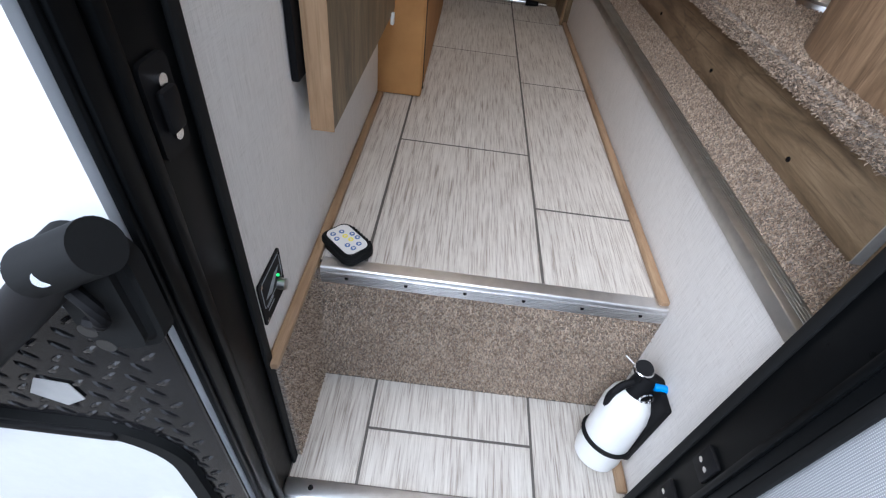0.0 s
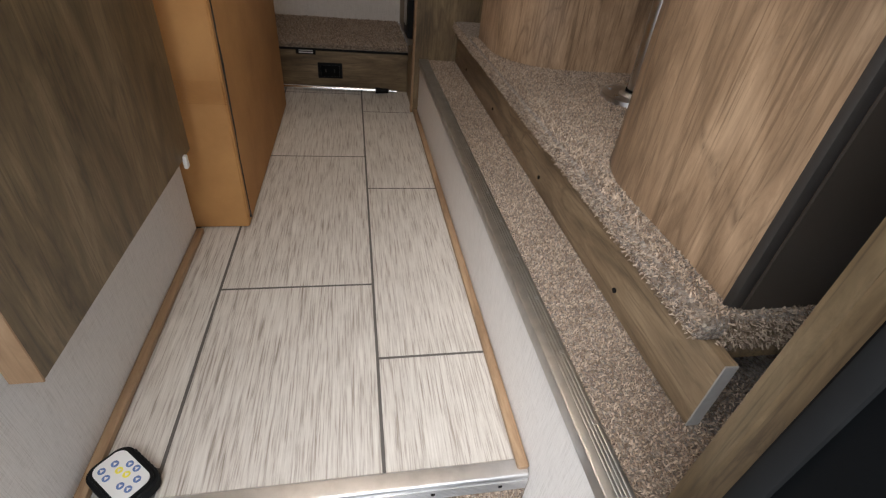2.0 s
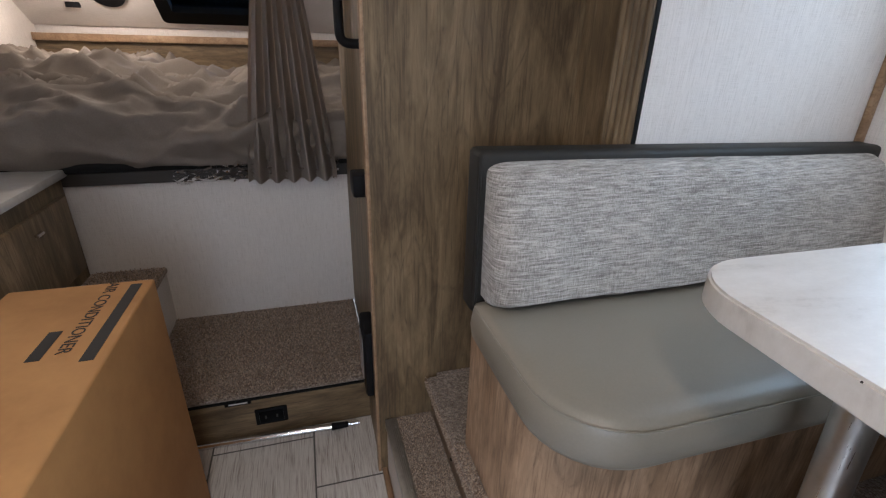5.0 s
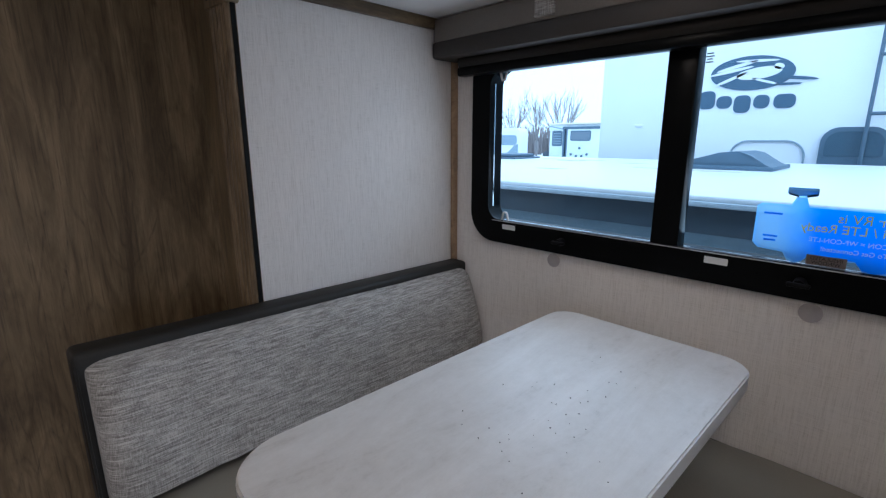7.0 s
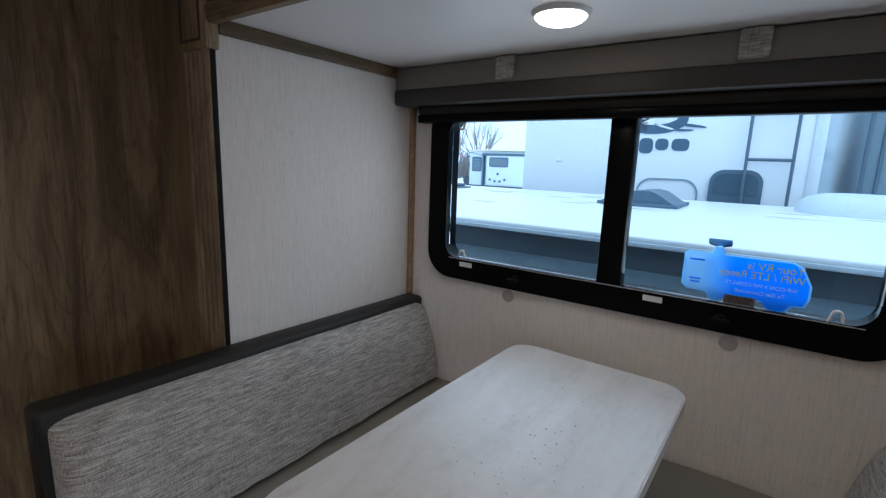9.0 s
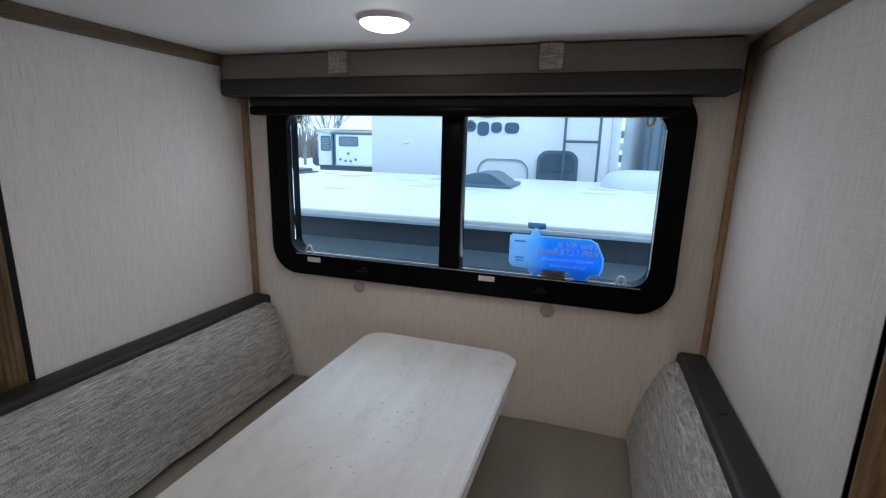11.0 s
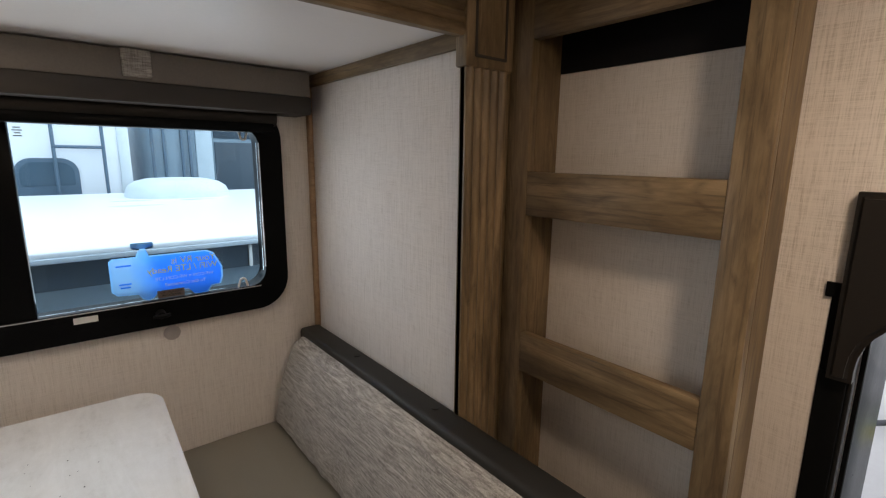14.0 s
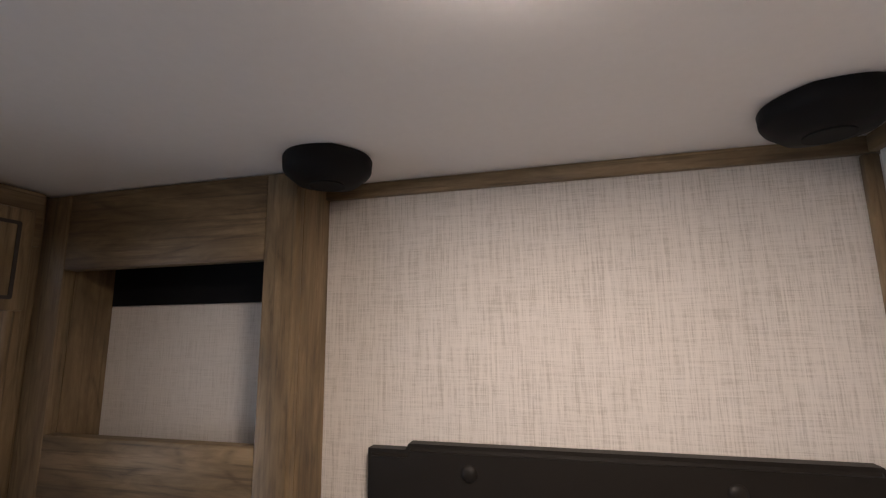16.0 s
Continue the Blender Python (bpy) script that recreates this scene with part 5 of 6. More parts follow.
def nosing(name, horizontal, label):
    n_ = thing(name, (0.23, 0.32, 0.0) if horizontal else (0.56, 1.0, 0.22), label, "nosing", "structure")
    if horizontal:
        prof_ = [(0.324, -0.032), (0.324, 0.000)]
        for k in range(5):
            a = radians(180 - 90 * k / 4)
            prof_.append((0.329 + 0.005 * math.cos(a), 0.000 + 0.005 * math.sin(a)))
        prof_ += [(0.352, 0.0045), (0.355, 0.002), (0.336, 0.001), (0.329, -0.004), (0.329, -0.032)]
        part("bar", prism(bmesh.new(), prof_, "x", LX + 0.022, RX - 0.004), ALU_X, n_)
        for k in range(6):
            part("rib", one(LX + 0.022, RX - 0.004, 0.3216, 0.3244, -0.0315 + 0.0045 * k, -0.0288 + 0.0045 * k, 0.0008), ALU_X, n_)
        for k in range(6):
            part("screw", rod(bmesh.new(), (LX + 0.07 + 0.11 * k, 0.3245, -0.016), (LX + 0.07 + 0.11 * k, 0.3205, -0.016), 0.0034, 10), BLACK, n_, "dark screw head")
    else:
        bm = bx(bmesh.new(), RX - 0.005, RX + 0.030, 0.092, 1.925, 0.2175, 0.2225, 0.0015)
        bx(bm, RX - 0.006, RX - 0.0005, 0.092, 1.925, 0.197, 0.222, 0.002)
        part("bar", bm, ALU_Y, n_)
        for k in range(4):
            part("rib", one(RX + 0.008 + 0.005 * k, RX + 0.011 + 0.005 * k, 0.118, 1.925, 0.2222, 0.2240, 0.0006), ALU_Y, n_)
        for k in range(16):
            part("screw", rod(bmesh.new(), (RX + 0.021, 0.16 + 0.115 * k, 0.222), (RX + 0.021, 0.16 + 0.115 * k, 0.2248), 0.0034, 10), STEEL, n_)
    return n_


nosing("step_nosing", True, "worn ribbed aluminium nosing on the step edge")
nosing("sill_nosing", False, "ribbed aluminium edge strip along the slide-out sill")

# ---- ceiling speakers and lamps ----


def speaker(x, y, rz):
    sp = thing("ceiling_speaker", (x, y, CZ), "black wedge speaker under the ceiling", "speaker", group="ceiling speakers")
    m = Matrix.Translation((x, y, CZ)) @ Matrix.Rotation(radians(rz), 4, "Z")
    bm = bmesh.new()
    n_ = 40
    rings = []
    for h, k in ((0.0, 0.96), (-0.004, 1.0), (-0.017, 0.985), (-0.021, 0.94), (-0.034, 0.66), (-0.036, 0.40)):
        row = []
        for i in range(n_):
            a = 2 * math.pi * i / n_
            r = 1 / ((abs(math.cos(a)) ** 2.6 + abs(math.sin(a)) ** 2.6) ** (1 / 2.6))
            x_, y_ = 0.056 * r * math.cos(a), 0.043 * r * math.sin(a)
            y_ += 0.016 * (1 - abs(x_) / 0.06) * (1 if y_ > 0 else -0.3)
            row.append(bm.verts.new((x_ * k, y_ * k, h)))
        rings.append(row)
    for a, b in zip(rings, rings[1:]):
        for i in range(n_):
            bm.faces.new((a[i], a[(i + 1) % n_], b[(i + 1) % n_], b[i]))
    bm.faces.new(rings[0][::-1])
    bm.faces.new(rings[-1])
    bm.transform(m)
    part("housing", bm, BLACK, sp)
    gr = bmesh.new()
    bmesh.ops.create_cone(gr, cap_ends=True, segments=28, radius1=0.022, radius2=0.022, depth=0.002, matrix=m @ Matrix.Translation((0, 0.003, -0.0365)))
    part("grille", gr, RUBBER, sp)
    return sp


speaker(0.572, 0.200, 32)
speaker(0.028, 0.206, -32)


def ceiling_lamp(x, y, z, r):
    lp = thing("ceiling_light", (x, y, z), "small round frosted ceiling light, lit; two of the set are added fill", "ceiling light", group="ceiling lights")
    part("rim", rod(bmesh.new(), (x, y, z - 0.008), (x, y, z), r * 0.97, 36, r * 1.08), WHITE, lp)
    bm = bmesh.new()
    bmesh.ops.create_uvsphere(bm, u_segments=32, v_segments=12, radius=r, matrix=Matrix.Translation((x, y, z - 0.007)) @ Matrix.Diagonal((0.93, 0.93, 0.32, 1)))
    bmesh.ops.delete(bm, geom=[v for v in bm.verts if v.co.z > z - 0.004], context="VERTS")
    part("lens", bm, LAMP if x > 1 or y > 1 else AISLE_LAMP, lp, "frosted glowing lens")
    lamp = new("lamp_light", bpy.data.lights.new("lamp_light", "AREA"))
    lamp.data.shape, lamp.data.size = "DISK", r * 2
    lamp.data.energy, lamp.data.color = LAMP_W * (0.14 if x > 1 else BED_K if y > 3 else 0.25 if y > 1 else 1.0), (1.0, 0.80, 0.60)
    lamp.location = (x, y, z - 0.032)
    lamp.data.use_shadow = True


ceiling_lamp(1.365, 1.015, SZ, 0.050)
ceiling_lamp(0.295, 0.528, CZ, 0.062)
# unseen lamp, added as fill for the front of the aisle
ceiling_lamp(0.10, 1.55, CZ, 0.062)
# unseen lamp, added to brighten the bed
ceiling_lamp(0.0, 3.35, CZ, 0.062)

# ---- outdoors ----
SNOW = plain("old_snow", (0.78, 0.80, 0.83), 0.8, grain=8, vary=0.08, bump=0.3)
DARKBAND = plain("dark_blue_grey_trim", (0.035, 0.055, 0.075), 0.5)
GREYSIDE = plain("grey_blue_siding", (0.22, 0.30, 0.36), 0.4)
ground = solid("ground", one(-60, 120, -60, 120, -1.35, -1.30), SNOW, "snowy gravel yard", "ground", "structure")
TRIMBLUE = plain("blue_grey_plastic", (0.075, 0.125, 0.175), 0.5)
# dark print coloured mid-blue, with haze and glare put into it
LOGO = plain("hazed_blue_print", (0.05, 0.105, 0.165), 0.5)
RZ = 1.325      # roof of the camper alongside
n_ = Nodes("wet_grey_gravel")
v_ = n_.scaled(1, 1, 1)
n_.put("Base Color", n_.ramp(n_.voronoi(v_, 45, "Color"), ((0.1, (0.10, 0.085, 0.07)), (0.5, (0.24, 0.21, 0.18)), (0.9, (0.40, 0.37, 0.33)))))
n_.put("Roughness", 0.85)
n_.bump(n_.voronoi(v_, 45), 0.8, 0.02)
solid("gravel_drive", one(-7, 1.5, -7, 5, -1.30, -1.292), n_.mat, "grey gravel drive beside the entry", "ground", "structure")
nb = thing("neighbour_camper", (3.4, 1.0, -1.3), "low white-roofed camper parked alongside", "camper")
part("body", one(2.24, 4.55, -6, 6.2, -0.6, 1.205), GREYSIDE, nb)
part("fascia", one(2.19, 4.60, -6.05, 6.25, 1.205, RZ - 0.022), DARKBAND, nb, "dark band under the roof edge")
part("roof", one(2.17, 4.63, -6.06, 6.26, RZ - 0.022, RZ, 0.008, 3), WHITE_EXT, nb)
part("drip_rail", one(2.160, 2.172, -6.06, 6.26, RZ - 0.034, RZ - 0.018, 0.003), plain("pale_blue_grey_rail", (0.45, 0.52, 0.58), 0.5), nb, "grey drip rail")
part("white_upright", one(2.180, 2.19, 0.352, 0.364, 1.205, 1.285, 0.003), WHITE, nb, "narrow white upright bar")
y0 = 1.133
lid = part("roof_vent", prism(bmesh.new(), [(y0 + 0.43, RZ + 0.022), (y0 + 0.40, RZ + 0.045), (y0 + 0.24, RZ + 0.092), (y0 + 0.16, RZ + 0.098), (y0 + 0.11, RZ + 0.088), (y0 + 0.02, RZ + 0.03), (y0, RZ + 0.022)], "x", 3.56, 3.96), TRIMBLUE, nb, "dark roof vent cover")
part("flange", one(3.53, 3.99, y0 - 0.02, y0 + 0.45, RZ, RZ + 0.022, 0.004), TRIMBLUE, lid)
part("lens", prism(bmesh.new(), [(y0 + 0.145, RZ + 0.0975), (y0 + 0.095, RZ + 0.083), (y0 + 0.06, RZ + 0.060), (y0 + 0.10, RZ + 0.08)], "x", 3.552, 3.561), GREYSIDE, lid, "paler end window")
lid = part("roof_hatch", one(3.90, 4.22, 3.03, 3.45, RZ + 0.016, RZ + 0.040, 0.010), TRIMBLUE, nb, "low dark roof hatch")
part("flange", one(3.87, 4.25, 2.99, 3.49, RZ, RZ + 0.014, 0.004), TRIMBLUE, lid)
dome = bmesh.new()
rings = []
for h, k in ((0.0, 1.0), (0.03, 0.985), (0.07, 0.93), (0.10, 0.80), (0.118, 0.58), (0.124, 0.3)):
    row = []
    for q_ in range(40):
        a = 2 * math.pi * q_ / 40
        r = 1 / ((abs(math.cos(a)) ** 3 + abs(math.sin(a)) ** 3) ** (1 / 3))
        row.append(dome.verts.new((4.22 + 0.30 * k * r * math.cos(a), 0.225 + 0.32 * k * r * math.sin(a), RZ + h)))
    rings.append(row)
for a, b in zip(rings, rings[1:]):
    for q_ in range(40):
        dome.faces.new((a[q_], a[(q_ + 1) % 40], b[(q_ + 1) % 40], b[q_]))
dome.faces.new(rings[0][::-1])
dome.faces.new(rings[-1])
part("air_conditioner", dome, plain("pale_grey_shroud", (0.52, 0.58, 0.62), 0.5), nb, "pale rounded roof unit")
dirt = bmesh.new()
rng_ = random.Random(21)
for k in range(26):
    x_, y_ = rng_.uniform(2.7, 4.4), rng_.uniform(-0.4, 3.2)
    prism(dirt, [(x_ + rng_.uniform(0.02, 0.05) * math.cos(a), y_ + rng_.uniform(0.05, 0.16) * math.sin(a)) for a in (2 * math.pi * q_ / 9 for q_ in range(9))], "z", RZ - 0.001, RZ + 0.0012)
part("dirt_patches", dirt, plain("roof_dirt", (0.50, 0.50, 0.48), 0.9), nb, "faint dirt patches")

TX = 5.2        # near end wall of the trailer behind
jt = thing("travel_trailer", (TX, 1.7, -1.3), "tall white travel trailer with a ladder and dark arched hatch", "trailer")
part("body", one(TX, TX + 6, 0.392, 2.932, -0.7, 2.75, 0.03), WHITE_EXT, jt)
part("corner_trim", one(TX - 0.012, TX + 0.03, 0.388, 0.47, -0.7, 2.72, 0.008), plain("pale_corner_trim", (0.60, 0.65, 0.68), 0.5), jt)
hatch = part("hatch", prism(bmesh.new(), rrect(0.745, 1.135, 0.95, 1.572, (0.02, 0.02, 0.11, 0.11), 8), "x", TX - 0.025, TX + 0.01), TRIMBLUE, jt, "dark arched hatch")
part("hatch_pane", prism(bmesh.new(), rrect(0.775, 1.105, 1.36, 1.54, (0.02, 0.02, 0.085, 0.085), 8), "x", TX - 0.029, TX - 0.024), plain("dark_hatch_pane", (0.055, 0.10, 0.14), 0.2), hatch)
part("hatch_line", ring(bmesh.new(), rrect(1.215, 1.735, 0.92, 1.478, 0.13, 8), rrect(1.228, 1.722, 0.933, 1.465, 0.118, 8), "x", TX - 0.012, TX + 0.01), GREYSIDE, jt, "grey arched moulding")
for y in (0.572, 0.885):
    part("ladder_rail", rod(bmesh.new(), (TX - 0.06, y, 0.4), (TX - 0.06, y, 2.78), 0.0125, 10), TRIMBLUE, jt)
for k in range(6):
    part("rung", rod(bmesh.new(), (TX - 0.06, 0.56, 0.49 + 0.39 * k), (TX - 0.06, 0.897, 0.49 + 0.39 * k), 0.0125, 10), TRIMBLUE, jt)
part("marker_lamp", one(TX - 0.012, TX + 0.002, 2.49, 2.56, 1.60, 1.625, 0.006), WHITE, jt, "small pale marker lamp")


def egg(y, z, a, b, turn=0.0, n_=32):
    c_, s_ = math.cos(turn), math.sin(turn)
    return [(y + a * math.cos(t) * c_ - b * math.sin(t) * s_, z + a * math.cos(t) * s_ + b * math.sin(t) * c_) for t in (2 * math.pi * k / n_ for k in range(n_))]


part("emblem", prism(bmesh.new(), egg(1.655, 2.005, 0.295, 0.132, 0.03), "x", TX - 0.006, TX + 0.002), LOGO, jt, "slate oval emblem")
for y, z, a, b, turn in ((1.60, 2.00, 0.155, 0.045, -0.10), (1.76, 2.065, 0.15, 0.013, -0.22), (1.80, 2.03, 0.16, 0.012, -0.16), (1.80, 1.965, 0.13, 0.012, -0.38), (1.62, 2.095, 0.15, 0.010, 0.05), (1.55, 1.935, 0.10, 0.009, 0.30), (1.47, 2.04, 0.035, 0.022, 0.2)):
    part("emblem_sweep", prism(bmesh.new(), egg(y, z, a, b, turn), "x", TX - 0.010, TX - 0.005), WHITE_EXT, jt, "white sweep in the emblem")
part("emblem_tail", prism(bmesh.new(), egg(1.345, 1.945, 0.135, 0.012, 0.14), "x", TX - 0.010, TX + 0.002), LOGO, jt)
part("emblem_tail", prism(bmesh.new(), egg(1.40, 1.905, 0.09, 0.009, 0.02), "x", TX - 0.010, TX + 0.002), LOGO, jt)
for y, w, z0, z1 in ((1.955, 0.062, 1.738, 1.885), (1.823, 0.058, 1.738, 1.838), (1.690, 0.060, 1.698, 1.836), (1.556, 0.055, 1.728, 1.832), (1.402, 0.072, 1.724, 1.830)):
    part("logo_shape", prism(bmesh.new(), rrect(y - w, y + w, z0, z1, 0.042, 5), "x", TX - 0.006, TX + 0.002), LOGO, jt, "slate rounded logo shape")
t2 = thing("far_trailer", (30, 17.2, -1.3), "pale trailer with a slide-out and dark tinted windows", "trailer")
part("body", one(30, 36, 14.6, 19.28, 0.02, 2.46, 0.06), plain("pale_blue_siding", (0.60, 0.66, 0.68), 0.5), t2)
part("roof_edge", one(29.9, 36, 14.55, 19.33, 2.46, 2.56, 0.03), plain("cream_roof_edge", (0.80, 0.72, 0.58), 0.6), t2, "cream roof edge")
part("underbody", one(30.05, 36, 14.7, 19.2, -0.42, 0.02), DARKBAND, t2)
part("slide_out", one(29.75, 30.02, 14.6, 17.72, 0.12, 2.14, 0.03), plain("pale_slide_siding", (0.64, 0.70, 0.72), 0.5), t2, "pale slide-out box")
part("slide_frame", one(29.72, 30.03, 14.6, 18.10, 2.14, 2.30, 0.02), TRIMBLUE, t2, "slate band over the slide-out")
part("slide_frame", one(29.80, 30.03, 17.96, 18.10, 0.02, 2.14, 0.02), TRIMBLUE, t2)
part("slide_seal", one(29.74, 30.03, 17.72, 17.80, 0.10, 2.14, 0.01), TRIMBLUE, t2)
for y0, y1, z0, z1, face in ((18.24, 19.04, 1.00, 2.05, 30.0), (15.96, 17.46, 1.36, 2.03, 29.75)):
    w_ = part("window", prism(bmesh.new(), rrect(y0, y1, z0, z1, 0.12, 5), "x", face - 0.03, face + 0.01), TRIMBLUE, t2, "dark tinted window")
    if face == 30.0:
        for k in range(5):
            part("louvre", one(face - 0.06, face - 0.028, y0 + 0.10, y1 - 0.10, z0 + 0.14 + 0.17 * k, z0 + 0.20 + 0.17 * k), GREYSIDE, w_, "grey louvre slat")
    else:
        part("pane", prism(bmesh.new(), rrect(y0 + 0.08, y1 - 0.08, z0 + 0.08, z1 - 0.08, 0.08, 5), "x", face - 0.04, face - 0.028), plain("tinted_pane", (0.13, 0.17, 0.21), 0.3), w_)
for y, z in ((17.36, 0.46), (16.96, 0.36), (16.74, 0.88), (16.56, 0.36), (16.18, 0.48)):
    part("service_cap", rod(bmesh.new(), (29.70, y, z), (29.76, y, z), 0.085, 10), TRIMBLUE, t2, "slate round service cap")
part("side_stripe", prism(bmesh.new(), [(18.1, 2.10), (19.28, 2.34), (19.28, 2.40), (18.1, 2.16)], "x", 29.98, 30.01), GREYSIDE, t2, "grey sweeping stripe")
part("spare_wheel", rod(bmesh.new(), (30.2, 19.55, 0.28), (30.6, 19.55, 0.28), 0.36, 18), DARKBAND, t2, "dark covered spare wheel")
for y in (15.4, 16.3):
    part("wheel", rod(bmesh.new(), (30.0, y, -0.92), (30.25, y, -0.92), 0.38, 18), DARKBAND, t2)
for y in (14.9, 18.9):
    part("jack", rod(bmesh.new(), (30.3, y, -1.3), (30.3, y, -0.40), 0.05, 8), DARKBAND, t2)
t3 = thing("yard_trailer", (8, -1.6, -1.3), "grey trailer with tall dark windows beyond the parked camper", "trailer")
part("body", one(8.0, 14, -5.5, -0.12, -0.9, 3.6, 0.05), GREYSIDE, t3)
part("pale_panel", one(7.97, 8.01, -0.92, -0.70, -0.6, 3.4, 0.01), plain("pale_blue_panel", (0.42, 0.50, 0.55), 0.4), t3)
for y in (-0.16, -0.30, -0.52, -0.62):
    part("upright", one(7.95, 8.0, y - 0.018, y + 0.018, -0.8, 3.5, 0.006), TRIMBLUE, t3)
for k in range(3):
    for z0, z1 in ((0.3, 1.80), (1.86, 3.3)):
        part("window", one(7.97, 8.01, -1.70 - 0.85 * k, -0.95 - 0.85 * k, z0, z1, 0.01), DARKBAND, t3, "dark tall window")
yb = thing("yard_sign_board", (15, 0.35, -1.3), "far pale boards and lamp post in the yard", "board")
part("post", rod(bmesh.new(), (15, 0.05, -1.3), (15, 0.05, 4.2), 0.05, 8), TRIMBLUE, yb)
part("lamp_head", prism(bmesh.new(), [(-0.06, 3.1), (0.16, 3.1), (0.11, 3.55), (0.0, 3.55)], "x", 14.9, 15.1), TRIMBLUE, yb, "dark lantern head")
for k in range(4):
    part("plank", one(15.1, 15.16, -0.45, 0.62, 0.9 + 0.34 * k, 1.12 + 0.34 * k, 0.01), GREYSIDE if k % 2 else WHITE_EXT, yb)

t4 = thing("white_trailer", (32, 24.2, -1.3), "small white trailer with a dark swoosh far off in the yard", "trailer")
part("body", prism(bmesh.new(), rrect(23.35, 25.9, -0.6, 2.36, (0.1, 0.1, 0.5, 0.5), 6), "x", 32, 33.2), WHITE_EXT, t4)
part("front_band", prism(bmesh.new(), [(23.45, -0.5), (25.7, -0.5), (25.7, 0.1), (24.4, 0.45), (23.8, 1.0), (23.45, 1.1)], "x", 31.96, 32.02), GREYSIDE, t4, "grey swoosh")
part("window", prism(bmesh.new(), rrect(23.6, 25.3, 1.0, 1.8, 0.25, 6), "x", 31.96, 32.02), GREYSIDE, t4)
for y in (23.9, 25.3):
    part("wheel", rod(bmesh.new(), (32.0, y, -0.95), (32.25, y, -0.95), 0.35, 18), DARKBAND, t4)

TWIG = plain("bare_twig_bark", (0.20, 0.19, 0.19), 0.9)


def bare_tree(x, y, h, stems, spread, seed):
    """A leafless tree: a short trunk, fanning limbs and four orders of ever finer twigs."""
    rng = random.Random(seed)
    t_ = thing("bare_tree", (x, y, -1.3), "leafless winter tree with fine twigs beyond the yard", "tree", group="bare trees")
    trunk, crown = bmesh.new(), bmesh.new()
    rod(trunk, Vector((x, y, -1.3)), Vector((x, y, -1.3 + h * 0.30)), 0.20, 8, 0.15)

    def grow(p, d, length, r, depth):
        q_ = p + d * length
        rod(crown, p, q_, r, 4, r * 0.6)
        if depth == 0:
            return
        for k in range(4):
            nd = (d + Vector((rng.uniform(-1, 1), rng.uniform(-1, 1), rng.uniform(-0.2, 0.7))) * 0.42).normalized()
            grow(p + d * length * (0.35 + 0.2 * k + rng.uniform(0, 0.05)), nd, length * rng.uniform(0.45, 0.68), r * 0.55, depth - 1)
    base_ = Vector((x, y, -1.3 + h * 0.28))
    for k in range(stems):
        a_ = 2 * math.pi * k / stems + rng.uniform(-0.3, 0.3)
        lean = spread * rng.uniform(0.35, 1.0)
        grow(base_, Vector((math.cos(a_) * lean, math.sin(a_) * lean, 1)).normalized(), h * rng.uniform(0.36, 0.44), 0.055, 3)
    part("trunk", trunk, TWIG, t_)
    part("crown", crown, TWIG, t_)


bare_tree(52, 31.6, 8.2, 9, 0.75, 1)
bare_tree(53, 35.8, 8.6, 5, 0.35, 2)
bare_tree(55, 41.0, 8.0, 6, 0.6, 3)
wd = bmesh.new()
rng_ = random.Random(9)
for k in range(2200):
    a_ = rng_.uniform(radians(12), radians(60))
    d_ = rng_.uniform(88, 112)
    p_ = Vector((d_ * math.cos(a_), d_ * math.sin(a_), -1.3))
    rod(wd, p_, p_ + Vector((rng_.uniform(-0.9, 0.9), rng_.uniform(-0.9, 0.9), rng_.uniform(3.4, 5.6))), rng_.uniform(0.08, 0.20), 4, 0.03)
solid("far_woods", wd, plain("far_woods_bark", (0.20, 0.18, 0.18), 0.9), "grey-brown leafless woods on the horizon", "woods", "stuff")

rc = thing("rear_camper", (0.3, -1.9, -1.3), "white camper parked behind with stickers and a grab handle", "camper")
part("body", one(-1.6, 0.95, -3.5, -1.8, -0.6, 2.6, 0.03), WHITE_EXT, rc)
NAVY = plain("navy_lettering", (0.01, 0.03, 0.12), 0.4)
for z in (0.700, 0.728, 0.756):
    part("logo_bar", one(0.484, 0.592, -1.802, -1.797, z - 0.006, z + 0.006), NAVY, rc, "navy logo bar")
part("logo_bar", one(0.592, 0.606, -1.802, -1.797, 0.694, 0.762), NAVY, rc, "navy logo bar")
for x in (0.70, 0.86):
    part("logo_bar", one(x - 0.055, x + 0.055, -1.802, -1.797, 0.75, 0.762), NAVY, rc, "navy logo bar")
part("grab_handle", tube(bmesh.new(), bend((0.70, -1.76, 0.47), (0.595, -1.74, 0.530), (0.50, -1.72, 0.615), (0.30, -1.74, 0.632), (0.29, -1.78, 0.60)), 0.0125), plain("dark_grey_tube", (0.06, 0.065, 0.075), 0.4), rc, "dark grey grab handle")
mt_ = part("handle_mount", one(0.258, 0.322, -1.80, -1.75, 0.553, 0.648, 0.01), plain("grey_mount", (0.10, 0.105, 0.115), 0.4), rc)
for z in (0.575, 0.60, 0.625):
    part("screw", rod(bmesh.new(), (0.29, -1.751, z), (0.29, -1.747, z), 0.007, 10), INK, mt_)


def oval(x, z, a, b, turn=0.12):
    c_, s_ = math.cos(turn), math.sin(turn)
    return [(x + a * math.cos(t) * c_ - b * math.sin(t) * s_, z + a * math.cos(t) * s_ + b * math.sin(t) * c_) for t in (2 * math.pi * k / 28 for k in range(28))]


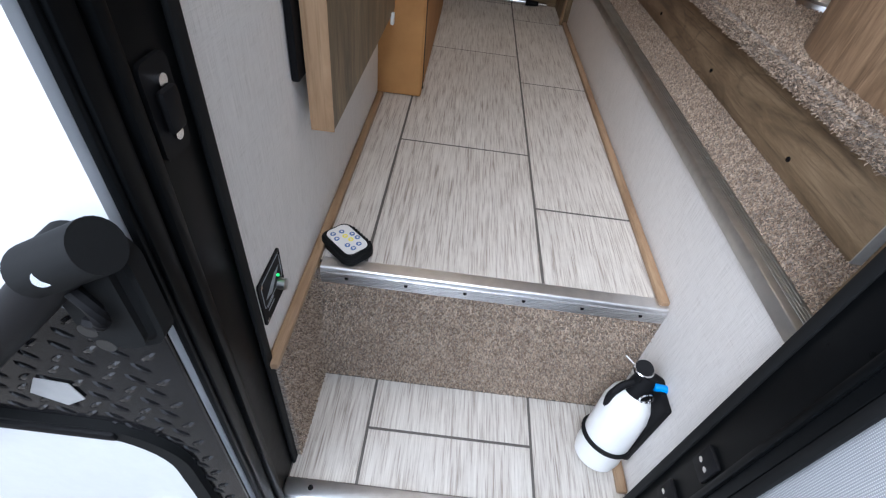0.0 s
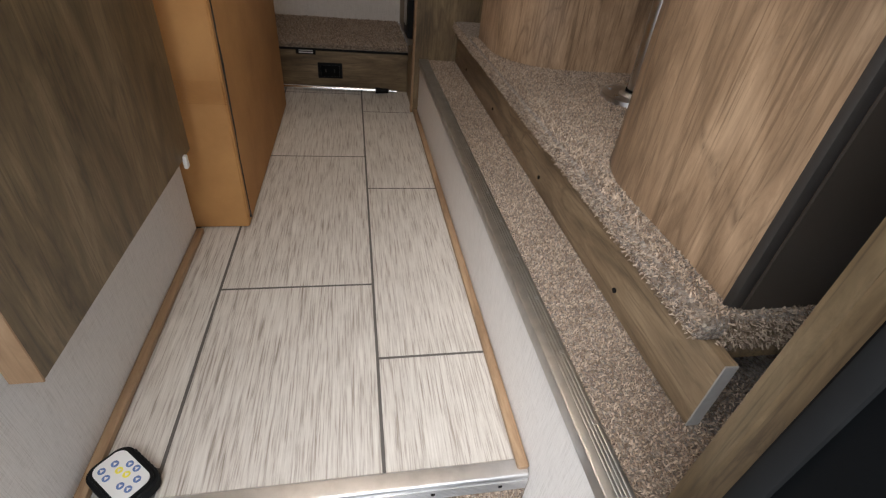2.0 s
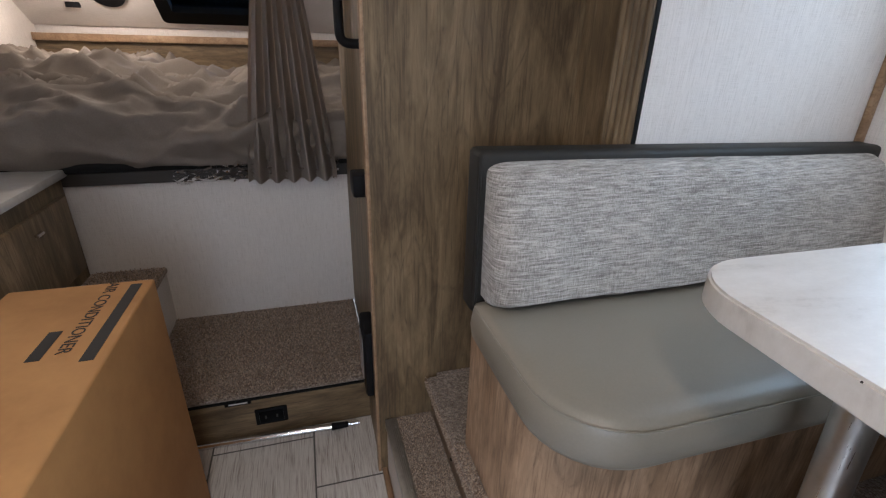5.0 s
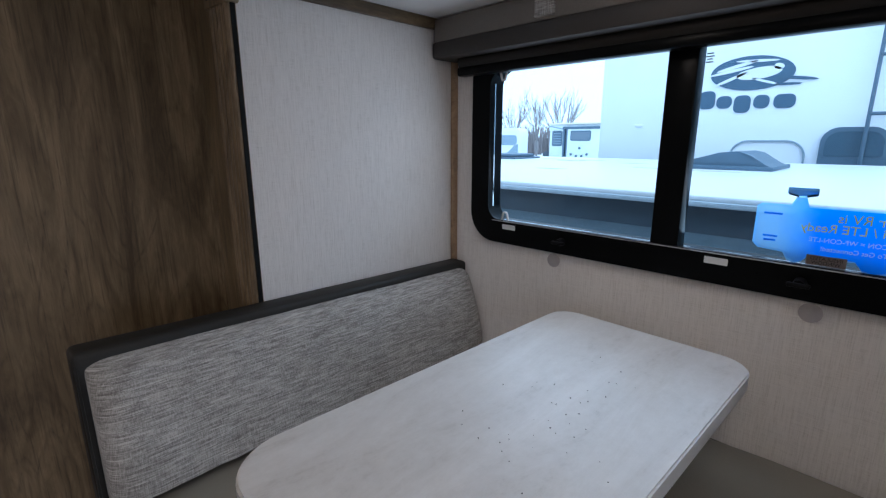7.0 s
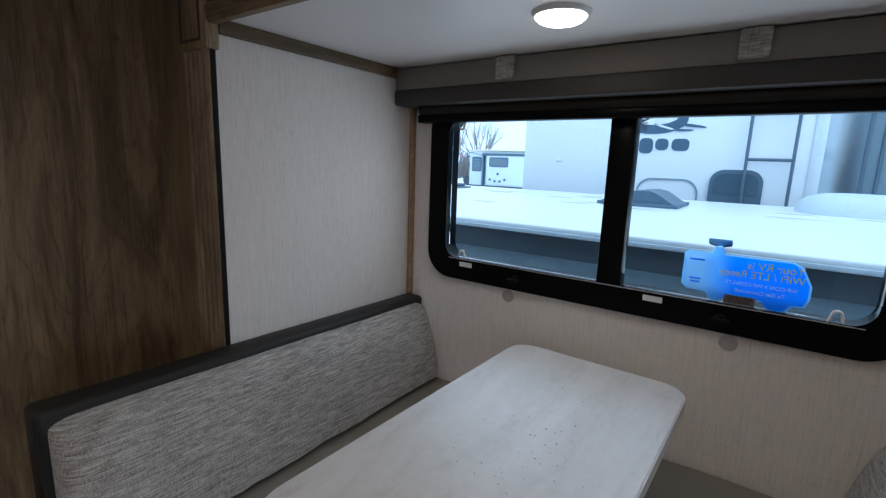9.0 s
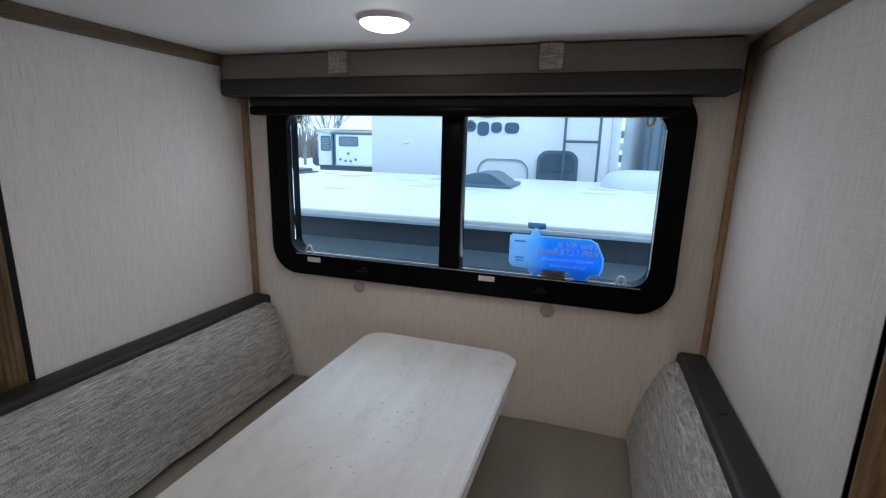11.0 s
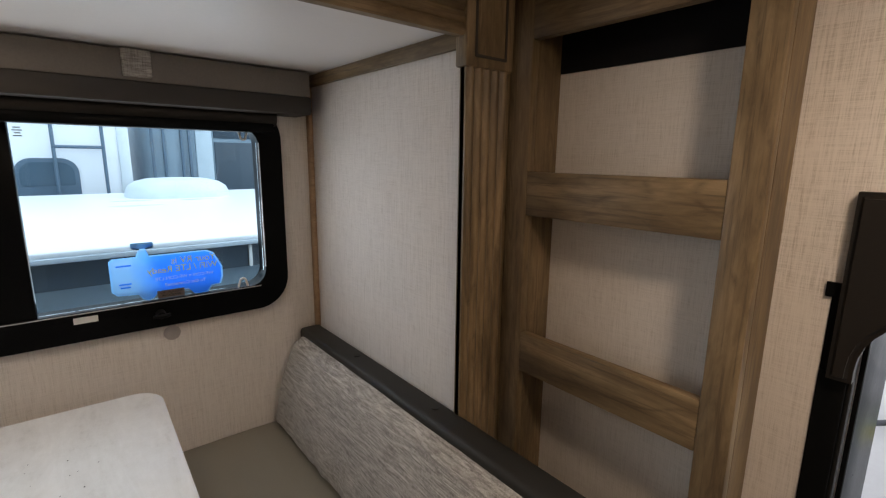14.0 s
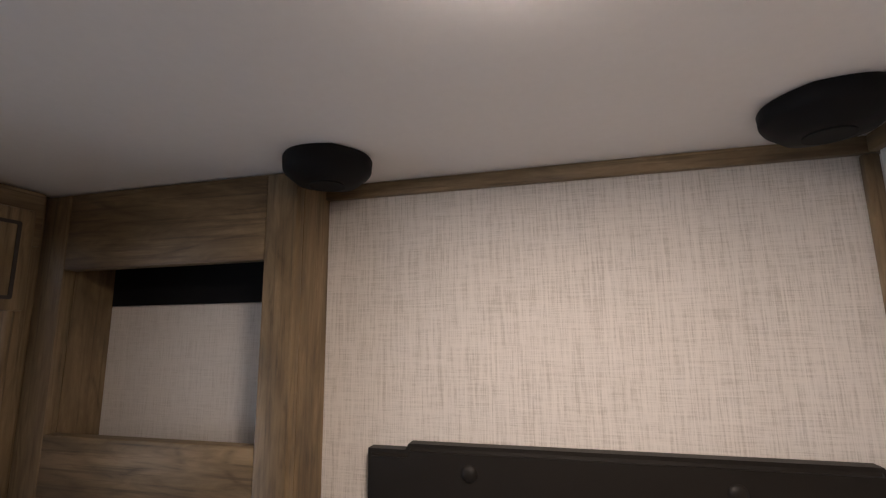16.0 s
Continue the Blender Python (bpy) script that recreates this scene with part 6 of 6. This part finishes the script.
TEAL = plain("teal_print", (0.1, 0.5, 0.55), 0.4)
part("sticker_edge", prism(bmesh.new(), oval(0.493, 0.516, 0.072, 0.036), "y", -1.803, -1.797), YELLOW, rc, "yellow rim of an oval sticker")
part("sticker", prism(bmesh.new(), oval(0.493, 0.516, 0.066, 0.031), "y", -1.803, -1.795), PALE, rc, "pale blue oval sticker")
part("sticker_patch", prism(bmesh.new(), oval(0.474, 0.523, 0.032, 0.014), "y", -1.803, -1.793), plain("pink_print", (0.75, 0.35, 0.38), 0.5), rc, "pink patch on the oval sticker")
part("sticker", prism(bmesh.new(), oval(0.436, 0.443, 0.088, 0.034), "y", -1.803, -1.795), YELLOW, rc, "yellow oval sticker")
part("text_bar", prism(bmesh.new(), oval(0.436, 0.443, 0.058, 0.010), "y", -1.803, -1.793), INK, rc, "dark line of print")
for x0, x1, z in ((0.285, 0.36, 0.487), (0.30, 0.33, 0.520), (0.28, 0.35, 0.470)):
    part("sticker", one(x0, x1, -1.802, -1.796, z - 0.007, z + 0.007), TEAL, rc, "small teal sticker")
part("post", one(0.187, 0.268, -1.80, -1.76, -0.4, 2.4, 0.008), plain("grey_post", (0.10, 0.11, 0.13), 0.4), rc, "dark grey corner post")
part("post", one(0.050, 0.096, -1.80, -1.77, -0.4, 2.4, 0.008), GREYSIDE, rc, "grey strip")
part("dark_door", one(-0.6, 0.048, -1.80, -1.785, -0.4, 1.6, 0.01), BLACK, rc, "dark door panel")
part("round_decal", rod(bmesh.new(), (-0.06, -1.785, 0.46), (-0.06, -1.781, 0.46), 0.08, 28), plain("teal_decal", (0.10, 0.35, 0.42), 0.5), rc, "round teal decal")

# outside of the shell beside the doorway
dp = thing("diamond_plate", (-0.4, -0.012, 0.06), "black diamond-plate panel on the outer shell", "panel", "structure")
PLATE = plain("black_painted_tread_plate", (0.012, 0.012, 0.013), 0.16, bump=0.02, spec=0.5)
part("sheet", one(-1.2, -0.1085, -0.017, -0.011, -0.55, 0.281, 0.001), PLATE, dp)
lug = bmesh.new()
for r_ in range(-14, 9):
    for c_ in range(26 if r_ >= 0 else 4):
        x_, z_ = -0.135 - 0.028 * c_ - (0.014 if r_ % 2 else 0), 0.076 + 0.0235 * r_
        m_ = Matrix.Translation((x_, -0.017, z_)) @ Matrix.Rotation(radians(40 if (r_ + c_) % 2 else -40), 4, "Y") @ Matrix.Diagonal((0.0128, 0.0032, 0.0040, 1))
        bmesh.ops.create_uvsphere(lug, u_segments=8, v_segments=4, radius=1, matrix=m_)
tagged(part("raised_lugs", lug, PLATE, dp), kind="stuff")
part("decal", prism(bmesh.new(), [(-0.295, 0.118), (-0.262, 0.098), (-0.235, 0.118), (-0.24, 0.148), (-0.275, 0.152)], "y", -0.0205, -0.0195), plain("grey_decal", (0.4, 0.4, 0.4), 0.5), dp, "worn pale decal")
ht = thing("outer_hatch", (-0.5, -0.012, -0.3), "white compartment hatch with black rounded gasket", "hatch")
part("door", prism(bmesh.new(), rrect(-1.0, -0.176, -0.60, 0.038, 0.08, 8), "y", -0.024, -0.008), WHITE_EXT, ht)
part("gasket", ring(bmesh.new(), rrect(-1.02, -0.154, -0.62, 0.061, 0.095, 8), rrect(-1.0, -0.176, -0.60, 0.038, 0.08, 8), "y", -0.028, -0.008), RUBBER, ht)
part("hinge", one(-0.7, -0.222, -0.033, -0.018, 0.040, 0.056, 0.004), BLACK, ht)
part("latch", one(-0.26, -0.215, -0.030, -0.022, -0.20, -0.188, 0.002), CHROME, ht, "small bright latch")
gh = thing("folding_grab_bar", (-0.15, -0.03, 0.30), "black folding grab bar on the outer shell", "grab bar")
mb = prism(bmesh.new(), rrect(-0.158, -0.088, 0.268, 0.392, 0.026, 8), "y", -0.046, -0.0205)
bmesh.ops.bevel(mb, geom=[e for e in mb.edges if all(v.co.y < -0.044 for v in e.verts)], offset=0.010, segments=3, affect="EDGES")
part("mount", mb, RUBBER, gh)
part("base_plate", one(-0.165, -0.114, -0.0205, -0.0115, 0.262, 0.345, 0.002), RUBBER, gh)
for x, z in ((-0.142, 0.296), (-0.134, 0.278)):
    part("hole", rod(bmesh.new(), (x, -0.0465, z), (x, -0.0450, z), 0.008, 14), INK, gh)
part("knuckle", rod(bmesh.new(), (-0.146, -0.048, 0.368), (-0.090, -0.048, 0.401), 0.020, 24), RUBBER, gh)
part("clip", tube(bmesh.new(), bend((-0.128, -0.050, 0.352), (-0.112, -0.056, 0.344), (-0.112, -0.056, 0.322), (-0.130, -0.050, 0.316)), 0.006, 8), BLACK, gh, "curved black spring clip")
part("bar", rod(bmesh.new(), (-0.128, -0.044, 0.374), (-0.44, -0.052, 0.050), 0.0185, 24), BLACK, gh)
part("pin", rod(bmesh.new(), (-0.128, -0.056, 0.376), (-0.121, -0.066, 0.384), 0.0065, 18), CHROME, gh)

# grey round marks under the window
for y in (1.261, 0.700):
    rm_ = thing("wall_mark", (WX, y, 1.19), "faint grey round mark on the wall under the window", "mark", group="wall marks")
    part("disc", rod(bmesh.new(), (WX - 0.0012, y, 1.168), (WX + 0.002, y, 1.168), 0.019, 28), plain("grey_round_mark", (0.40, 0.37, 0.36), 0.8), rm_)

# crumbs on the table
cr = thing("table_crumbs", (1.15, 0.93, 1.08), "dark crumbs scattered on the table top", "crumbs", "stuff")
cbm = bmesh.new()
rng_ = random.Random(5)
for k in range(46):
    p_ = (1.15 + rng_.gauss(0, 0.10), 0.93 + rng_.gauss(0, 0.05), 1.0803)
    bmesh.ops.create_icosphere(cbm, subdivisions=1, radius=rng_.uniform(0.0005, 0.0013), matrix=Matrix.Translation(p_))
part("crumbs", cbm, INK, cr)

# ---- floor tiles ----


def tile(parent, x0, x1, y0, y1, z):
    g_ = 0.0029
    part("tile", one(x0 + g_, x1 - g_, y0 + g_, y1 - g_, z - 0.004, z, 0.0006, 1), VINYL, parent)


for x0, x1, seams in ((-0.50, 0.0, (0.345, 0.40, 1.066, 1.735, 2.195)), (0.0, 0.336, (0.345, 0.811, 1.488, 2.137, 2.195)), (0.336, 0.569, (0.345, 0.588, 1.265, 1.920, 2.195))):
    for y0, y1 in zip(seams, seams[1:]):
        if x0 < -0.1:
            if y1 <= 1.07:
                tile(floor, LX, x1, y0, y1, 0)
            else:
                tile(floor, x0, x1, y0, y1, 0)
        else:
            tile(floor, x0, x1, y0, y1, 0)
for x0, x1, seams in ((LX, 0.032, (0.078, 0.312)), (0.032, 0.38, (0.078, 0.195, 0.312)), (0.38, 0.569, (0.078, 0.312))):
    for y0, y1 in zip(seams, seams[1:]):
        tile(entry_floor, x0, x1, y0, y1, -0.33)


# ---- carpet pile ----


def pile(parent, origin, u, v, normal, lu, lv, pitch, height, seed):
    """Leaning yarn tufts strewn over a rectangle, as one mesh."""
    rng = np.random.default_rng(seed)
    nu, nv = int(lu / pitch), int(lv / pitch)
    a, b = np.meshgrid(np.arange(nu), np.arange(nv), indexing="ij")
    a = (a.ravel() + rng.uniform(0, 1, nu * nv)) * pitch
    b = (b.ravel() + rng.uniform(0, 1, nu * nv)) * pitch
    o, u, v, n = (np.array(k, float) for k in (origin, u, v, normal))
    base = o + a[:, None] * u + b[:, None] * v
    ang, lean_ = rng.uniform(0, 2 * np.pi, len(a)), rng.uniform(0.3, 1.3, len(a))
    side = np.cos(ang)[:, None] * u + np.sin(ang)[:, None] * v
    cross = -np.sin(ang)[:, None] * u + np.cos(ang)[:, None] * v
    h = height * rng.uniform(0.6, 1.25, len(a))
    w = pitch * rng.uniform(0.22, 0.42, len(a))
    tip = base + n * h[:, None] + side * (lean_ * height)[:, None]
    sets = [base - cross * w[:, None], base + cross * w[:, None], tip + cross * (w * 0.8)[:, None], tip - cross * (w * 0.8)[:, None], (base + tip) / 2 + n * (h * 0.45)[:, None]]
    verts = np.stack(sets, 1).reshape(-1, 3)
    k = np.arange(len(a))[:, None] * 5
    tris = np.concatenate([k + np.array(t) for t in ((0, 1, 4), (1, 2, 4), (2, 3, 4), (3, 0, 4))])
    me = bpy.data.meshes.new("carpet_pile")
    me.from_pydata(verts.tolist(), [], tris.tolist())
    me.materials.append(TUFT)
    ob = new("carpet_pile", me)
    ob.parent = parent
    ob.matrix_parent_inverse = parent.matrix_basis.inverted()
    return tagged(ob, kind="stuff")


X, Y, Z = (1, 0, 0), (0, 1, 0), (0, 0, 1)
pile(sill, (RX + 0.030, 0.125, 0.217), X, Y, Z, 0.113, 1.80, 0.0034, 0.0046, 1)
pile(sill, (0.72, 0.125, 0.217), X, Y, Z, 0.33, 0.20, 0.0038, 0.0048, 2)
pile(slide_floor, (0.697, 0.298, 0.374), X, Y, Z, 0.613, 1.34, 0.0039, 0.0052, 3)
pile(slide_floor, (0.693, 0.298, 0.340), Z, Y, (-1, 0, 0), 0.032, 1.62, 0.0034, 0.0046, 4)
pile(slide_floor, (0.722, 0.296, 0.325), X, Z, (0, -1, 0), 0.34, 0.052, 0.0034, 0.0046, 7)
pile(riser, (LX + 0.012, 0.3125, -0.330), X, (0, 0.0452, 0.999), (0, -1, 0), 0.655, 0.300, 0.0034, 0.0046, 5)
pile(riser, (LX + 0.011, 0.124, -0.330), Y, Z, X, 0.200, 0.326, 0.0034, 0.0046, 6)
pile(fs, (-0.19, 2.187, 0.194), X, Y, Z, 0.74, 0.565, 0.0055, 0.007, 8)
pile(fs, (-0.44, 2.442, 0.443), X, Y, Z, 0.25, 0.31, 0.0055, 0.007, 9)
